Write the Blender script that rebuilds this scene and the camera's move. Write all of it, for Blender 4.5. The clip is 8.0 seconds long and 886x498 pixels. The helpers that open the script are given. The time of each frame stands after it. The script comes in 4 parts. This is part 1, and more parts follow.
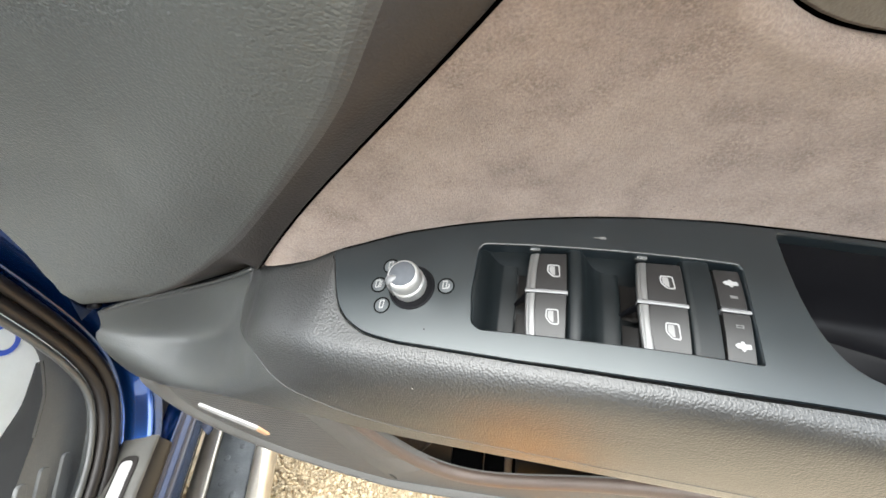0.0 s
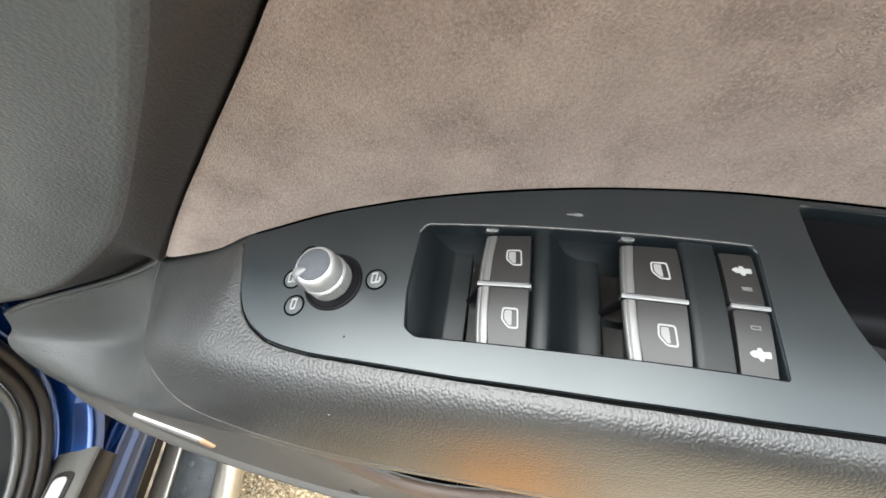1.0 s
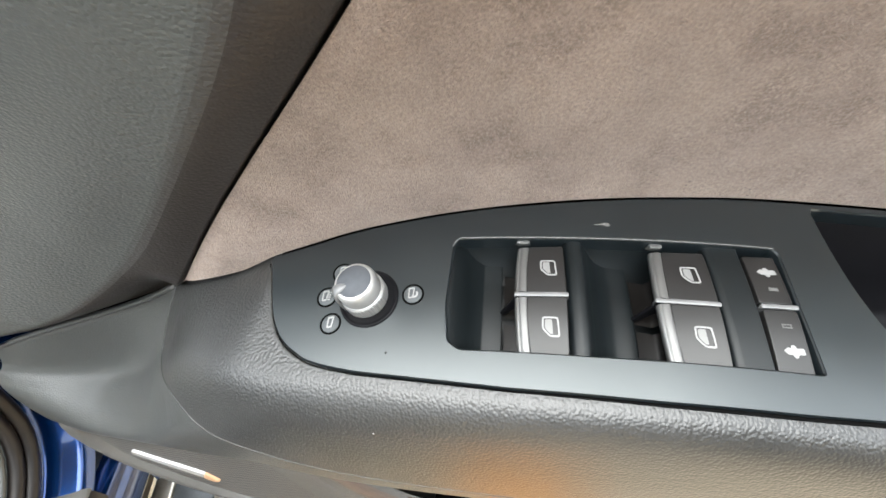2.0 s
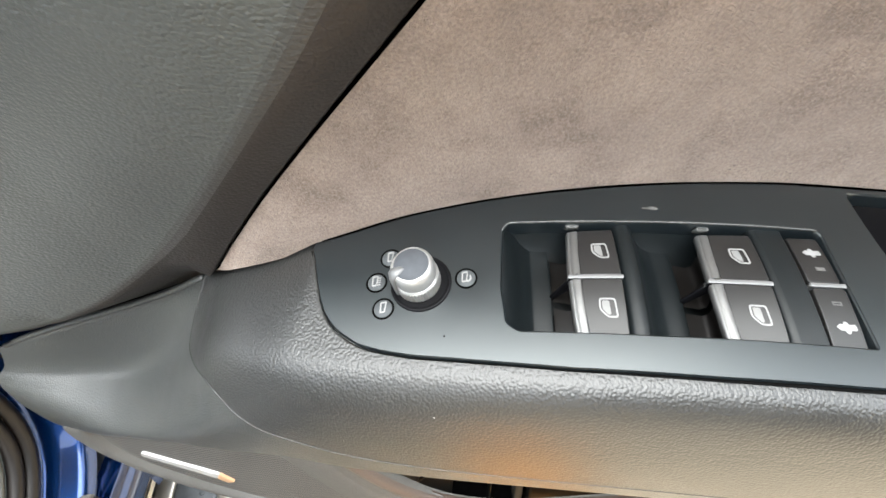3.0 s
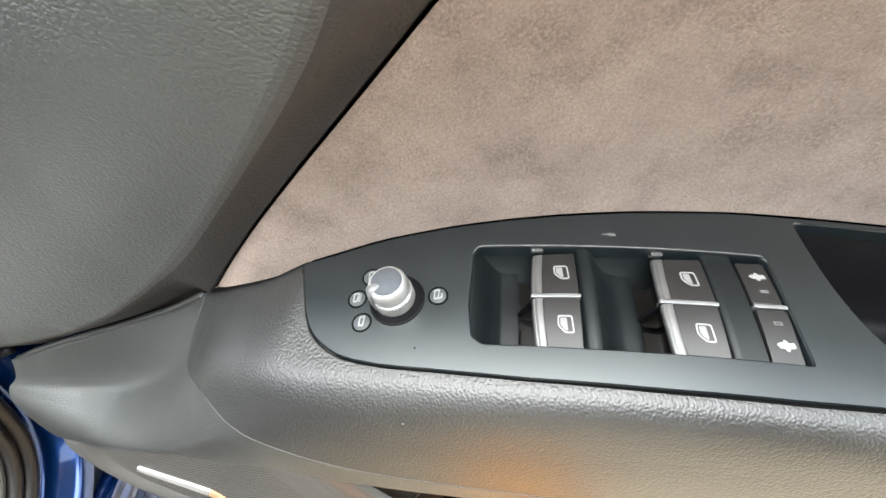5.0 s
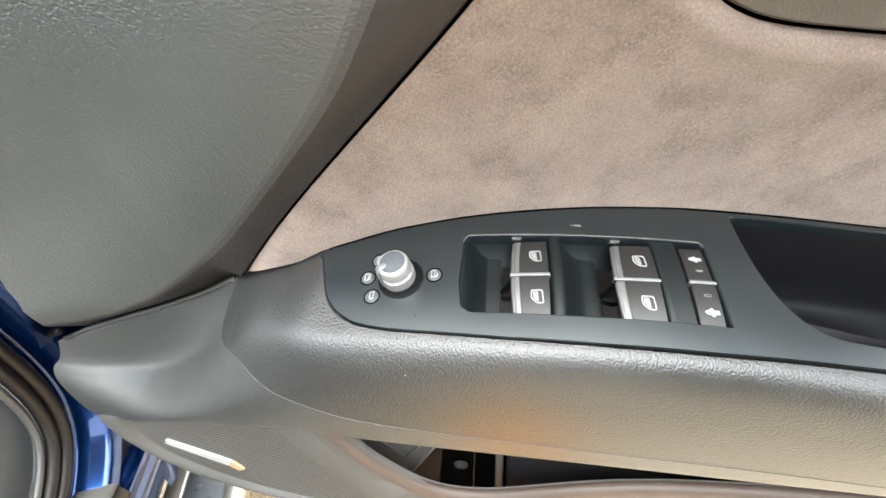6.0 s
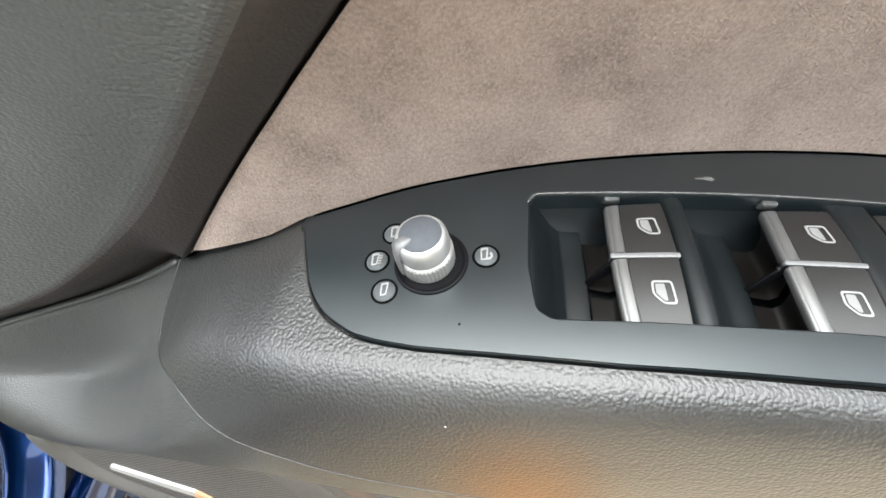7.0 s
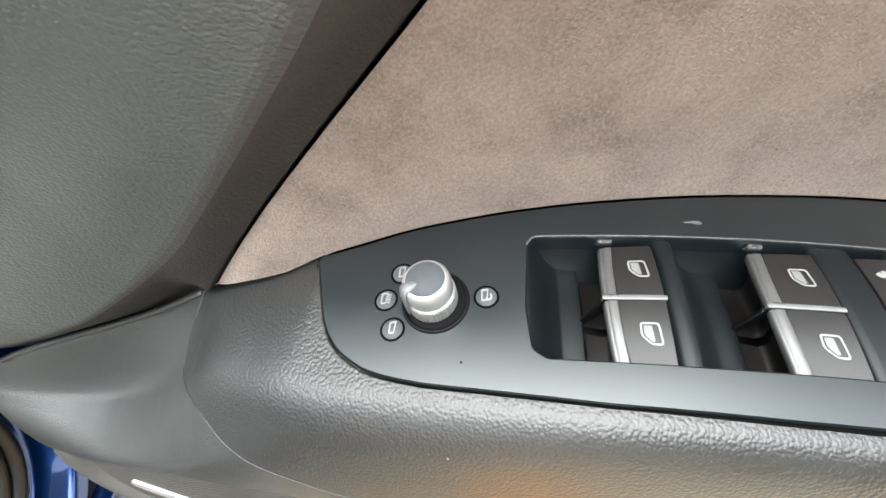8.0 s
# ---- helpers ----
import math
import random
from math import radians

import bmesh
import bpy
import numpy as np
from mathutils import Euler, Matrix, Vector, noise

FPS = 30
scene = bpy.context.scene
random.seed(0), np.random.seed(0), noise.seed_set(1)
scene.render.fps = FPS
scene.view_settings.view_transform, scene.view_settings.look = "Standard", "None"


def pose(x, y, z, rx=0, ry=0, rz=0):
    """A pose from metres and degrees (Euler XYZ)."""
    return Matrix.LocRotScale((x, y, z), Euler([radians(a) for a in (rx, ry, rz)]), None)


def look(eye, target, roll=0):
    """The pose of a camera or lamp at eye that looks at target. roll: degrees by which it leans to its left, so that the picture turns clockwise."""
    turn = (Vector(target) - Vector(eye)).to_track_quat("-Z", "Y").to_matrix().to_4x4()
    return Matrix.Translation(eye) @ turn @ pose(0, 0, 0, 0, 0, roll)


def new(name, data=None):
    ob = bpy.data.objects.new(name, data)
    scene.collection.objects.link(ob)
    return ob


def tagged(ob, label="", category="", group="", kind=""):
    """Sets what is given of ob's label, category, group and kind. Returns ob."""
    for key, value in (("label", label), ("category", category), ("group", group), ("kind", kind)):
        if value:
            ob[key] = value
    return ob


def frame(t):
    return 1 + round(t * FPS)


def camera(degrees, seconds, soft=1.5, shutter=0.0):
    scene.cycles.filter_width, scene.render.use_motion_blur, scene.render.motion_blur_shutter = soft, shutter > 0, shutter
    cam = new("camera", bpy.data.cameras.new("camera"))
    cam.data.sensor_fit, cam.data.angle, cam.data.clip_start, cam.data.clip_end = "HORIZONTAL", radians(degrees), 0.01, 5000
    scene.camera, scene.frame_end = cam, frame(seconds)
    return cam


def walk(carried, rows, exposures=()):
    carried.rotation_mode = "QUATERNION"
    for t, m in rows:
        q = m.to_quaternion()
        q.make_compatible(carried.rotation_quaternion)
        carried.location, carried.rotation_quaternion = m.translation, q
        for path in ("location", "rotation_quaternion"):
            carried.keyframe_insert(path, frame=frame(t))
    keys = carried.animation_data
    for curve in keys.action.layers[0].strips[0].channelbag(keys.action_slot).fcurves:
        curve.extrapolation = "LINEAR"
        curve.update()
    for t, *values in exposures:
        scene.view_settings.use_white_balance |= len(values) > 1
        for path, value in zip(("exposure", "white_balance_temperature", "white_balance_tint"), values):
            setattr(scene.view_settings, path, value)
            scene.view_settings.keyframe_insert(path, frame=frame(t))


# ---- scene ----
cam = camera(98.9, 8.0, soft=1.6)
PATH = [
    (0, (0.003, 0.009, 1.033), (-0.284, 1.511, -0.255), -0.5),
    (0.5, (0.028, 0.033, 1.018), (-0.241, 1.496, -0.318), -0.4),
    (1, (0.029, 0.057, 0.992), (-0.223, 1.527, -0.341), -0.6),
    (1.5, (0.041, 0.057, 0.989), (-0.178, 1.552, -0.322), -0.8),
    (2, (0.003, 0.049, 0.992), (-0.176, 1.595, -0.264), -0.5),
    (2.2, (-0.007, 0.033, 0.979), (-0.175, 1.584, -0.272), -0.3),
    (3.3, (-0.034, 0.044, 0.985), (-0.134, 1.606, -0.261), 0.9),
    (3.5, (-0.021, 0.045, 0.974), (-0.141, 1.658, -0.202), 0.9),
    (4, (0.002, 0.038, 0.982), (-0.136, 1.666, -0.172), 0.8),
    (4.5, (0.0, 0.042, 0.976), (-0.144, 1.663, -0.187), 1.0),
    (4.7, (-0.013, 0.04, 0.981), (-0.162, 1.668, -0.171), 0.8),
    (5.8, (0.0, -0.028, 1.015), (-0.174, 1.631, -0.09), 0.4),
    (6, (-0.002, -0.023, 1.011), (-0.169, 1.632, -0.099), 0.5),
    (6.5, (-0.004, 0.007, 0.981), (-0.152, 1.642, -0.16), 1.0),
    (7, (-0.038, 0.056, 0.947), (-0.159, 1.66, -0.242), 1.5),
    (7.5, (-0.051, 0.065, 0.954), (-0.196, 1.671, -0.229), 1.2),
    (8, (-0.035, 0.053, 0.967), (-0.214, 1.685, -0.175), 0.4),
]
walk(cam, [(t, look(eye, target, roll)) for t, eye, target, roll in PATH], [(0.0, 1.24, 6200, 6), (1.0, 1.04, 6200, 6), (2.0, 1.14, 6200, 6), (3.5, 1.28, 6200, 6), (4.7, 1.31, 6200, 6), (5.8, 1.52, 6200, 6), (6.5, 1.48, 6200, 6), (7.1, 1.20, 6200, 6), (8.0, 1.27, 6200, 6)])

# ---- world and light ----
world = bpy.data.worlds.new("sky")
scene.world = world
world.use_nodes = True
wn = world.node_tree.nodes
wl = world.node_tree.links
sky = wn.new("ShaderNodeTexSky")
sky.sky_type = "NISHITA"
sky.sun_disc = False
sky.sun_elevation, sky.sun_rotation = radians(60), radians(215)
hue = wn.new("ShaderNodeHueSaturation")
hue.inputs["Saturation"].default_value = 0.4
wl.new(sky.outputs[0], hue.inputs["Color"])
# thin bright cloud cover, brighter overhead as an overcast sky is
geo_up = wn.new("ShaderNodeTexCoord")
split = wn.new("ShaderNodeSeparateXYZ")
wl.new(geo_up.outputs["Generated"], split.inputs[0])
cover = wn.new("ShaderNodeMapRange")
cover.inputs["From Min"].default_value, cover.inputs["From Max"].default_value = 0.0, 1.0
cover.inputs["To Min"].default_value, cover.inputs["To Max"].default_value = 6.5, 23.0
wl.new(split.outputs["Z"], cover.inputs["Value"])
cloud = wn.new("ShaderNodeMix")
cloud.data_type, cloud.blend_type = "RGBA", "ADD"
cloud.inputs["Factor"].default_value = 1.0
wl.new(hue.outputs[0], cloud.inputs[6])
wl.new(cover.outputs["Result"], cloud.inputs[7])
wl.new(cloud.outputs[2], wn["Background"].inputs["Color"])
wn["Background"].inputs["Strength"].default_value = 0.1
sun = new("sun", bpy.data.lights.new("sun", "SUN"))
sun.data.energy, sun.data.angle, sun.data.color = 3.6, radians(76), (1.0, 0.94, 0.86)
sun.matrix_world = look((-0.25, -1.3, 2.8), (0, 0, 0))

# ---- materials ----


def material(name, colour, rough=0.5, metal=0.0, spec=0.5, noise_scale=0.0, noise_amount=0.0, bump=None, coat=0.0, sheen=0.0, second=None, island=0.0):
    """A node material: base colour with blotches at noise_scale (and a fine grain), bump = (kind, scale, height in metres)."""
    m = bpy.data.materials.new(name)
    m.use_nodes = True
    nt = m.node_tree
    b = nt.nodes["Principled BSDF"]
    b.inputs["Base Color"].default_value = (*colour, 1)
    b.inputs["Roughness"].default_value = rough
    b.inputs["Metallic"].default_value = metal
    b.inputs["Specular IOR Level"].default_value = spec
    b.inputs["Coat Weight"].default_value = coat
    b.inputs["Coat Roughness"].default_value = 0.05 if metal or rough < 0.26 else rough * 0.8
    b.inputs["Sheen Weight"].default_value = sheen
    co = nt.nodes.new("ShaderNodeTexCoord").outputs["Object"]
    if noise_scale:
        n = nt.nodes.new("ShaderNodeTexNoise")
        n.inputs["Scale"].default_value, n.inputs["Detail"].default_value, n.inputs["Roughness"].default_value = noise_scale, 6.0, 0.6
        nt.links.new(co, n.inputs["Vector"])
        ramp = nt.nodes.new("ShaderNodeValToRGB")
        ramp.color_ramp.elements[0].position, ramp.color_ramp.elements[1].position = 0.33, 0.67
        dark = second or tuple(c * (1 - noise_amount) for c in colour)
        light = tuple(min(1, c * (1 + noise_amount * (0.3 if second else 1.0))) for c in colour)
        ramp.color_ramp.elements[0].color = (*dark, 1)
        ramp.color_ramp.elements[1].color = (*light, 1)
        nt.links.new(n.outputs["Fac"], ramp.inputs["Fac"])
        fine = nt.nodes.new("ShaderNodeTexNoise")
        fine.inputs["Scale"].default_value, fine.inputs["Detail"].default_value = noise_scale * 25, 3.0
        nt.links.new(co, fine.inputs["Vector"])
        mix = nt.nodes.new("ShaderNodeMix")
        mix.data_type, mix.blend_type = "RGBA", "OVERLAY"
        mix.inputs["Factor"].default_value = min(1.0, noise_amount)
        nt.links.new(ramp.outputs["Color"], mix.inputs[6])
        nt.links.new(fine.outputs["Fac"], mix.inputs[7])
        nt.links.new(mix.outputs[2], b.inputs["Base Color"])
        mr = nt.nodes.new("ShaderNodeMapRange")
        mr.inputs["To Min"].default_value, mr.inputs["To Max"].default_value = max(0.02, rough - 0.06), min(1.0, rough + 0.06)
        nt.links.new(n.outputs["Fac"], mr.inputs["Value"])
        nt.links.new(mr.outputs["Result"], b.inputs["Roughness"])
    if bump:
        kind, scale, height = bump
        if kind in ("grain", "hide"):
            warp = nt.nodes.new("ShaderNodeTexNoise")
            warp.inputs["Scale"].default_value = scale * 0.6
            nt.links.new(co, warp.inputs["Vector"])
            add = nt.nodes.new("ShaderNodeMix")
            add.data_type, add.blend_type = "RGBA", "LINEAR_LIGHT"
            add.inputs["Factor"].default_value = 0.35 / scale
            nt.links.new(co, add.inputs[6])
            nt.links.new(warp.outputs["Color"], add.inputs[7])
            t = nt.nodes.new("ShaderNodeTexVoronoi")
            t.feature = "SMOOTH_F1"
            t.inputs["Smoothness"].default_value = 0.14
            t.inputs["Scale"].default_value = scale
            if kind == "hide":
                long = nt.nodes.new("ShaderNodeMapping")
                long.inputs["Scale"].default_value = (0.66, 1.0, 1.0)
                long.inputs["Rotation"].default_value = (0, radians(-14), 0)
                nt.links.new(add.outputs[2], long.inputs["Vector"])
                nt.links.new(long.outputs["Vector"], t.inputs["Vector"])
            else:
                nt.links.new(add.outputs[2], t.inputs["Vector"])
            out = t.outputs["Distance"]
            sign = True
        else:
            t = nt.nodes.new("ShaderNodeTexNoise")
            t.inputs["Scale"].default_value, t.inputs["Detail"].default_value = scale, 5.0
            nt.links.new(co, t.inputs["Vector"])
            out = t.outputs["Fac"]
            sign = False
        bp = nt.nodes.new("ShaderNodeBump")
        bp.invert = sign
        bp.inputs["Strength"].default_value = 1.0
        bp.inputs["Distance"].default_value = height
        nt.links.new(out, bp.inputs["Height"])
        nt.links.new(bp.outputs["Normal"], b.inputs["Normal"])
    return m


LEATHER = material("grained_leather", (0.022, 0.022, 0.0215), 0.39, spec=0.85, noise_scale=14, noise_amount=0.15, bump=("grain", 660, 0.00028))
TRIM = material("moulded_trim", (0.042, 0.044, 0.0432), 0.39, spec=0.9, noise_scale=10, noise_amount=0.1, bump=("grain", 700, 0.00025))
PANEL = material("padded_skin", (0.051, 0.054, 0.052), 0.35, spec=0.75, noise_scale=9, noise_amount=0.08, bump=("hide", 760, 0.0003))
# darker, browner copies of the skin: shade and suede bounce put into the colour
SIDE_SHADE = material("padded_skin_shade_full", (0.025, 0.0217, 0.0202), 0.48, spec=0.3, noise_scale=9, noise_amount=0.08, bump=("grain", 620, 0.0002))
TURN_SHADE = material("padded_skin_shade_light", (0.044, 0.045, 0.043), 0.39, spec=0.6, noise_scale=9, noise_amount=0.08, bump=("hide", 760, 0.00028))
TURNED_SHADE = material("padded_skin_shade_mid", (0.038, 0.036, 0.034), 0.43, spec=0.5, noise_scale=9, noise_amount=0.08, bump=("hide", 760, 0.00025))
SUEDE = material("suede", (0.268, 0.2125, 0.181), 0.95, spec=0.1, noise_scale=30, noise_amount=0.5, second=(0.246, 0.194, 0.166), bump=("noise", 1300, 0.0011), sheen=0.15)


def speckle(m, scale, threshold, amount):
    """Sparse darker fibres on a napped cloth."""
    nt = m.node_tree
    b = nt.nodes["Principled BSDF"]
    base = b.inputs["Base Color"].links[0].from_socket
    co = nt.nodes.new("ShaderNodeTexCoord").outputs["Object"]
    n = nt.nodes.new("ShaderNodeTexNoise")
    n.inputs["Scale"].default_value, n.inputs["Detail"].default_value, n.inputs["Roughness"].default_value = scale, 4.0, 0.7
    nt.links.new(co, n.inputs["Vector"])
    area = nt.nodes.new("ShaderNodeTexNoise")
    area.inputs["Scale"].default_value, area.inputs["Detail"].default_value = 38.0, 5.0
    nt.links.new(co, area.inputs["Vector"])
    pick = nt.nodes.new("ShaderNodeMapRange")
    pick.inputs["From Min"].default_value, pick.inputs["From Max"].default_value = 0.46, 0.66
    nt.links.new(area.outputs["Fac"], pick.inputs["Value"])
    mr = nt.nodes.new("ShaderNodeMapRange")
    mr.inputs["From Min"].default_value, mr.inputs["From Max"].default_value = threshold, threshold + 0.12
    mr.inputs["To Max"].default_value = amount
    nt.links.new(n.outputs["Fac"], mr.inputs["Value"])
    mul = nt.nodes.new("ShaderNodeMath")
    mul.operation = "MULTIPLY"
    nt.links.new(mr.outputs["Result"], mul.inputs[0])
    nt.links.new(pick.outputs["Result"], mul.inputs[1])
    mix = nt.nodes.new("ShaderNodeMix")
    mix.data_type, mix.blend_type = "RGBA", "MULTIPLY"
    mix.inputs[7].default_value = (0.5, 0.47, 0.45, 1)
    nt.links.new(mul.outputs[0], mix.inputs["Factor"])
    nt.links.new(base, mix.inputs[6])
    nt.links.new(mix.outputs[2], b.inputs["Base Color"])


speckle(SUEDE, 700.0, 0.42, 0.62)
PAD = material("soft_paint", (0.006, 0.0088, 0.0108), 0.32, spec=0.95, noise_scale=30, noise_amount=0.08)
PAD.node_tree.nodes["Principled BSDF"].inputs["Specular Tint"].default_value = (0.95, 1.0, 1.01, 1)
TRAY = material("tray_plastic", (0.005, 0.007, 0.008), 0.40, spec=0.36, noise_scale=60, noise_amount=0.1)
BLACK = material("black_plastic", (0.004, 0.004, 0.005), 0.5, spec=0.12, noise_scale=50, noise_amount=0.2)
# near-black for gaps and recesses, whose shade is put into the colour
GAP = material("gap_shade_black", (0.003, 0.003, 0.003), 0.95, spec=0.03, noise_scale=90, noise_amount=0.2)
KEY = material("key_plastic", (0.014, 0.0135, 0.0135), 0.36, spec=0.5, noise_scale=80, noise_amount=0.08)
SKIRT = material("key_front_plastic", (0.0065, 0.0055, 0.005), 0.4, spec=0.25, noise_scale=60, noise_amount=0.25)
CHROME = material("satin_chrome", (0.17, 0.17, 0.168), 0.42, metal=0.7, noise_scale=120, noise_amount=0.06)
KNOB = material("satin_aluminium", (0.46, 0.46, 0.455), 0.40, metal=0.65, noise_scale=150, noise_amount=0.06)
POINTER = material("pointer_plastic", (0.17, 0.172, 0.175), 0.42, metal=0.3, noise_scale=150, noise_amount=0.06)
CAP = material("brushed_cap", (0.075, 0.08, 0.09), 0.7, spec=0.2, noise_scale=200, noise_amount=0.08)
WHITE = material("white_print", (0.26, 0.26, 0.258), 0.5, noise_scale=300, noise_amount=0.05)
FILL = material("pale_print", (0.19, 0.19, 0.187), 0.5, noise_scale=300, noise_amount=0.05)
GREYPRINT = material("grey_print", (0.10, 0.10, 0.098), 0.5, noise_scale=300, noise_amount=0.05)
DISC = material("symbol_disc", (0.07, 0.076, 0.08), 0.5, spec=0.25, noise_scale=200, noise_amount=0.08)
CARD = material("lower_card", (0.078, 0.075, 0.070), 0.6, noise_scale=12, noise_amount=0.15, bump=("grain", 800, 0.0003))
GRILLE = material("grille_plastic", (0.10, 0.096, 0.09), 0.6, noise_scale=20, noise_amount=0.12)


def perforate(m, pitch, dark):
    """Rows of small round holes in a plate that faces along y."""
    nt = m.node_tree
    b = nt.nodes["Principled BSDF"]
    base = b.inputs["Base Color"].links[0].from_socket
    t = nt.nodes.new("ShaderNodeTexVoronoi")
    t.inputs["Scale"].default_value, t.inputs["Randomness"].default_value = 1.0 / pitch, 0.0
    mp = nt.nodes.new("ShaderNodeMapping")
    mp.inputs["Scale"].default_value, mp.inputs["Rotation"].default_value = (1.0, 0.0, 1.0), (0, radians(35), 0)
    nt.links.new(nt.nodes.new("ShaderNodeTexCoord").outputs["Object"], mp.inputs["Vector"])
    nt.links.new(mp.outputs["Vector"], t.inputs["Vector"])
    hole = nt.nodes.new("ShaderNodeMath")
    hole.operation = "LESS_THAN"
    hole.inputs[1].default_value = 0.35
    nt.links.new(t.outputs["Distance"], hole.inputs[0])
    mix = nt.nodes.new("ShaderNodeMix")
    mix.data_type = "RGBA"
    nt.links.new(hole.outputs[0], mix.inputs["Factor"])
    nt.links.new(base, mix.inputs[6])
    mix.inputs[7].default_value = (*dark, 1)
    nt.links.new(mix.outputs[2], b.inputs["Base Color"])


perforate(GRILLE, 0.0036, (0.012, 0.011, 0.01))
RIM = material("pocket_rim", (0.08, 0.058, 0.047), 0.5, noise_scale=20, noise_amount=0.12, bump=("grain", 800, 0.0002))
LENS = material("reflector_lens", (0.40, 0.395, 0.39), 0.2, noise_scale=60, noise_amount=0.05)
AMBER = material("amber_lens", (0.45, 0.27, 0.15), 0.3, noise_scale=60, noise_amount=0.05)
BLUE = material("blue_paint", (0.003, 0.030, 0.135), 0.24, metal=0.85, coat=1.0, noise_scale=400, noise_amount=0.1)
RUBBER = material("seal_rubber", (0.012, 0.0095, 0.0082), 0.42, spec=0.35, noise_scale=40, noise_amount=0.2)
SCUFF = material("scuff_plastic", (0.075, 0.072, 0.065), 0.45, noise_scale=25, noise_amount=0.12, bump=("grain", 900, 0.0002))
STEEL = material("step_aluminium", (0.55, 0.50, 0.42), 0.35, metal=0.8, noise_scale=25, noise_amount=0.1)
TREAD = material("step_rubber", (0.075, 0.08, 0.085), 0.6, noise_scale=18, noise_amount=0.35)
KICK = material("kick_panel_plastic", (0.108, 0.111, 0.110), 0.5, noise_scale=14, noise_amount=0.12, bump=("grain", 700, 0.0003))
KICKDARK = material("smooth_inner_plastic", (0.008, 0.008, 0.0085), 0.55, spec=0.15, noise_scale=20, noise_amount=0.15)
PAPER = material("white_paper", (0.88, 0.88, 0.82), 0.7, noise_scale=20, noise_amount=0.05)
INK = material("blue_ink", (0.06, 0.12, 0.55), 0.6, noise_scale=50, noise_amount=0.1)
STONE = material("gravel_stone", (0.54, 0.435, 0.29), 0.9, spec=0.15, noise_scale=60, noise_amount=0.2)
def vary(m, amount):
    """Lighter and darker pieces, one by one."""
    nt = m.node_tree
    b = nt.nodes["Principled BSDF"]
    base = b.inputs["Base Color"].links[0].from_socket
    g = nt.nodes.new("ShaderNodeNewGeometry")
    mr = nt.nodes.new("ShaderNodeMapRange")
    mr.inputs["To Min"].default_value, mr.inputs["To Max"].default_value = 1 - amount, 1 + amount * 0.5
    nt.links.new(g.outputs["Random Per Island"], mr.inputs["Value"])
    hsv = nt.nodes.new("ShaderNodeHueSaturation")
    nt.links.new(mr.outputs["Result"], hsv.inputs["Value"])
    nt.links.new(base, hsv.inputs["Color"])
    nt.links.new(hsv.outputs["Color"], b.inputs["Base Color"])


vary(STONE, 0.32)
EARTH = material("gravel_bed", (0.58, 0.47, 0.32), 0.95, noise_scale=30, noise_amount=0.4, bump=("noise", 120, 0.006))
HEADLINER = material("headliner_cloth", (0.25, 0.24, 0.22), 0.9, noise_scale=40, noise_amount=0.1)

# ---- mesh helpers ----
from mathutils.geometry import delaunay_2d_cdt, intersect_point_line


def sm(x, xs, ys, w=0.025):
    """Piecewise interpolation rounded over a width w."""
    return float(np.mean(np.interp([x + w * k / 4 for k in range(-4, 5)], xs, ys)))


def pad_z(x, y):
    """Height of the gently crowned switch pad."""
    dip = min(1.0, max(0.0, (-0.116 - x) / 0.034))
    return 0.846 - 0.46 * (min(x, 0.25) - 0.1) ** 2 - 0.138 * max(0.0, x - 0.25) + 0.38 * (y - 0.163) - 0.004 * dip * dip * (3 - 2 * dip)


PAD_BACK = ([-0.2, -0.15, -0.12, -0.1, -0.07, -0.027, 0.008, 0.05, 0.1, 0.146, 0.187, 0.235, 0.31, 0.6],
            [0.2165, 0.2135, 0.2145, 0.2187, 0.2268, 0.234, 0.2385, 0.2427, 0.2473, 0.2506, 0.2522, 0.2555, 0.2625, 0.285])
PAD_FRONT = ([-0.121, -0.1185, -0.1142, -0.1105, -0.1053, -0.1, -0.094, -0.0814, -0.07, -0.053, -0.016, 0.02, 0.085, 0.146, 0.22, 0.3, 0.6],
             [0.2135, 0.2055, 0.196, 0.185, 0.1745, 0.1675, 0.162, 0.1548, 0.1518, 0.1490, 0.1464, 0.1443, 0.1433, 0.1438, 0.1468, 0.151, 0.165])


def pad_back(x):
    return sm(x, *PAD_BACK, w=0.012)


def pad_front(x):
    return sm(x, *PAD_FRONT, w=0.0028)


def suede_y(x, z):
    back = pad_back(x)
    d = z - pad_z(x, back)
    swell = float(np.interp(z, [0.8, 0.81, 0.84, 0.87, 0.9, 0.94, 0.98, 1.02, 1.06], [-0.0082, -0.0064, -0.0013, 0.0035, 0.0057, 0.0008, -0.0029, -0.0028, 0.0011]))
    edge = float(np.interp(z, [0.8, 0.9, 0.98, 1.06], [-0.206, -0.12, -0.041, 0.033]))
    return back - 0.25 * d - 1.5 * max(0.0, min(d, 0.2)) ** 2 + swell * math.exp(-((x - edge) / 0.05) ** 2)


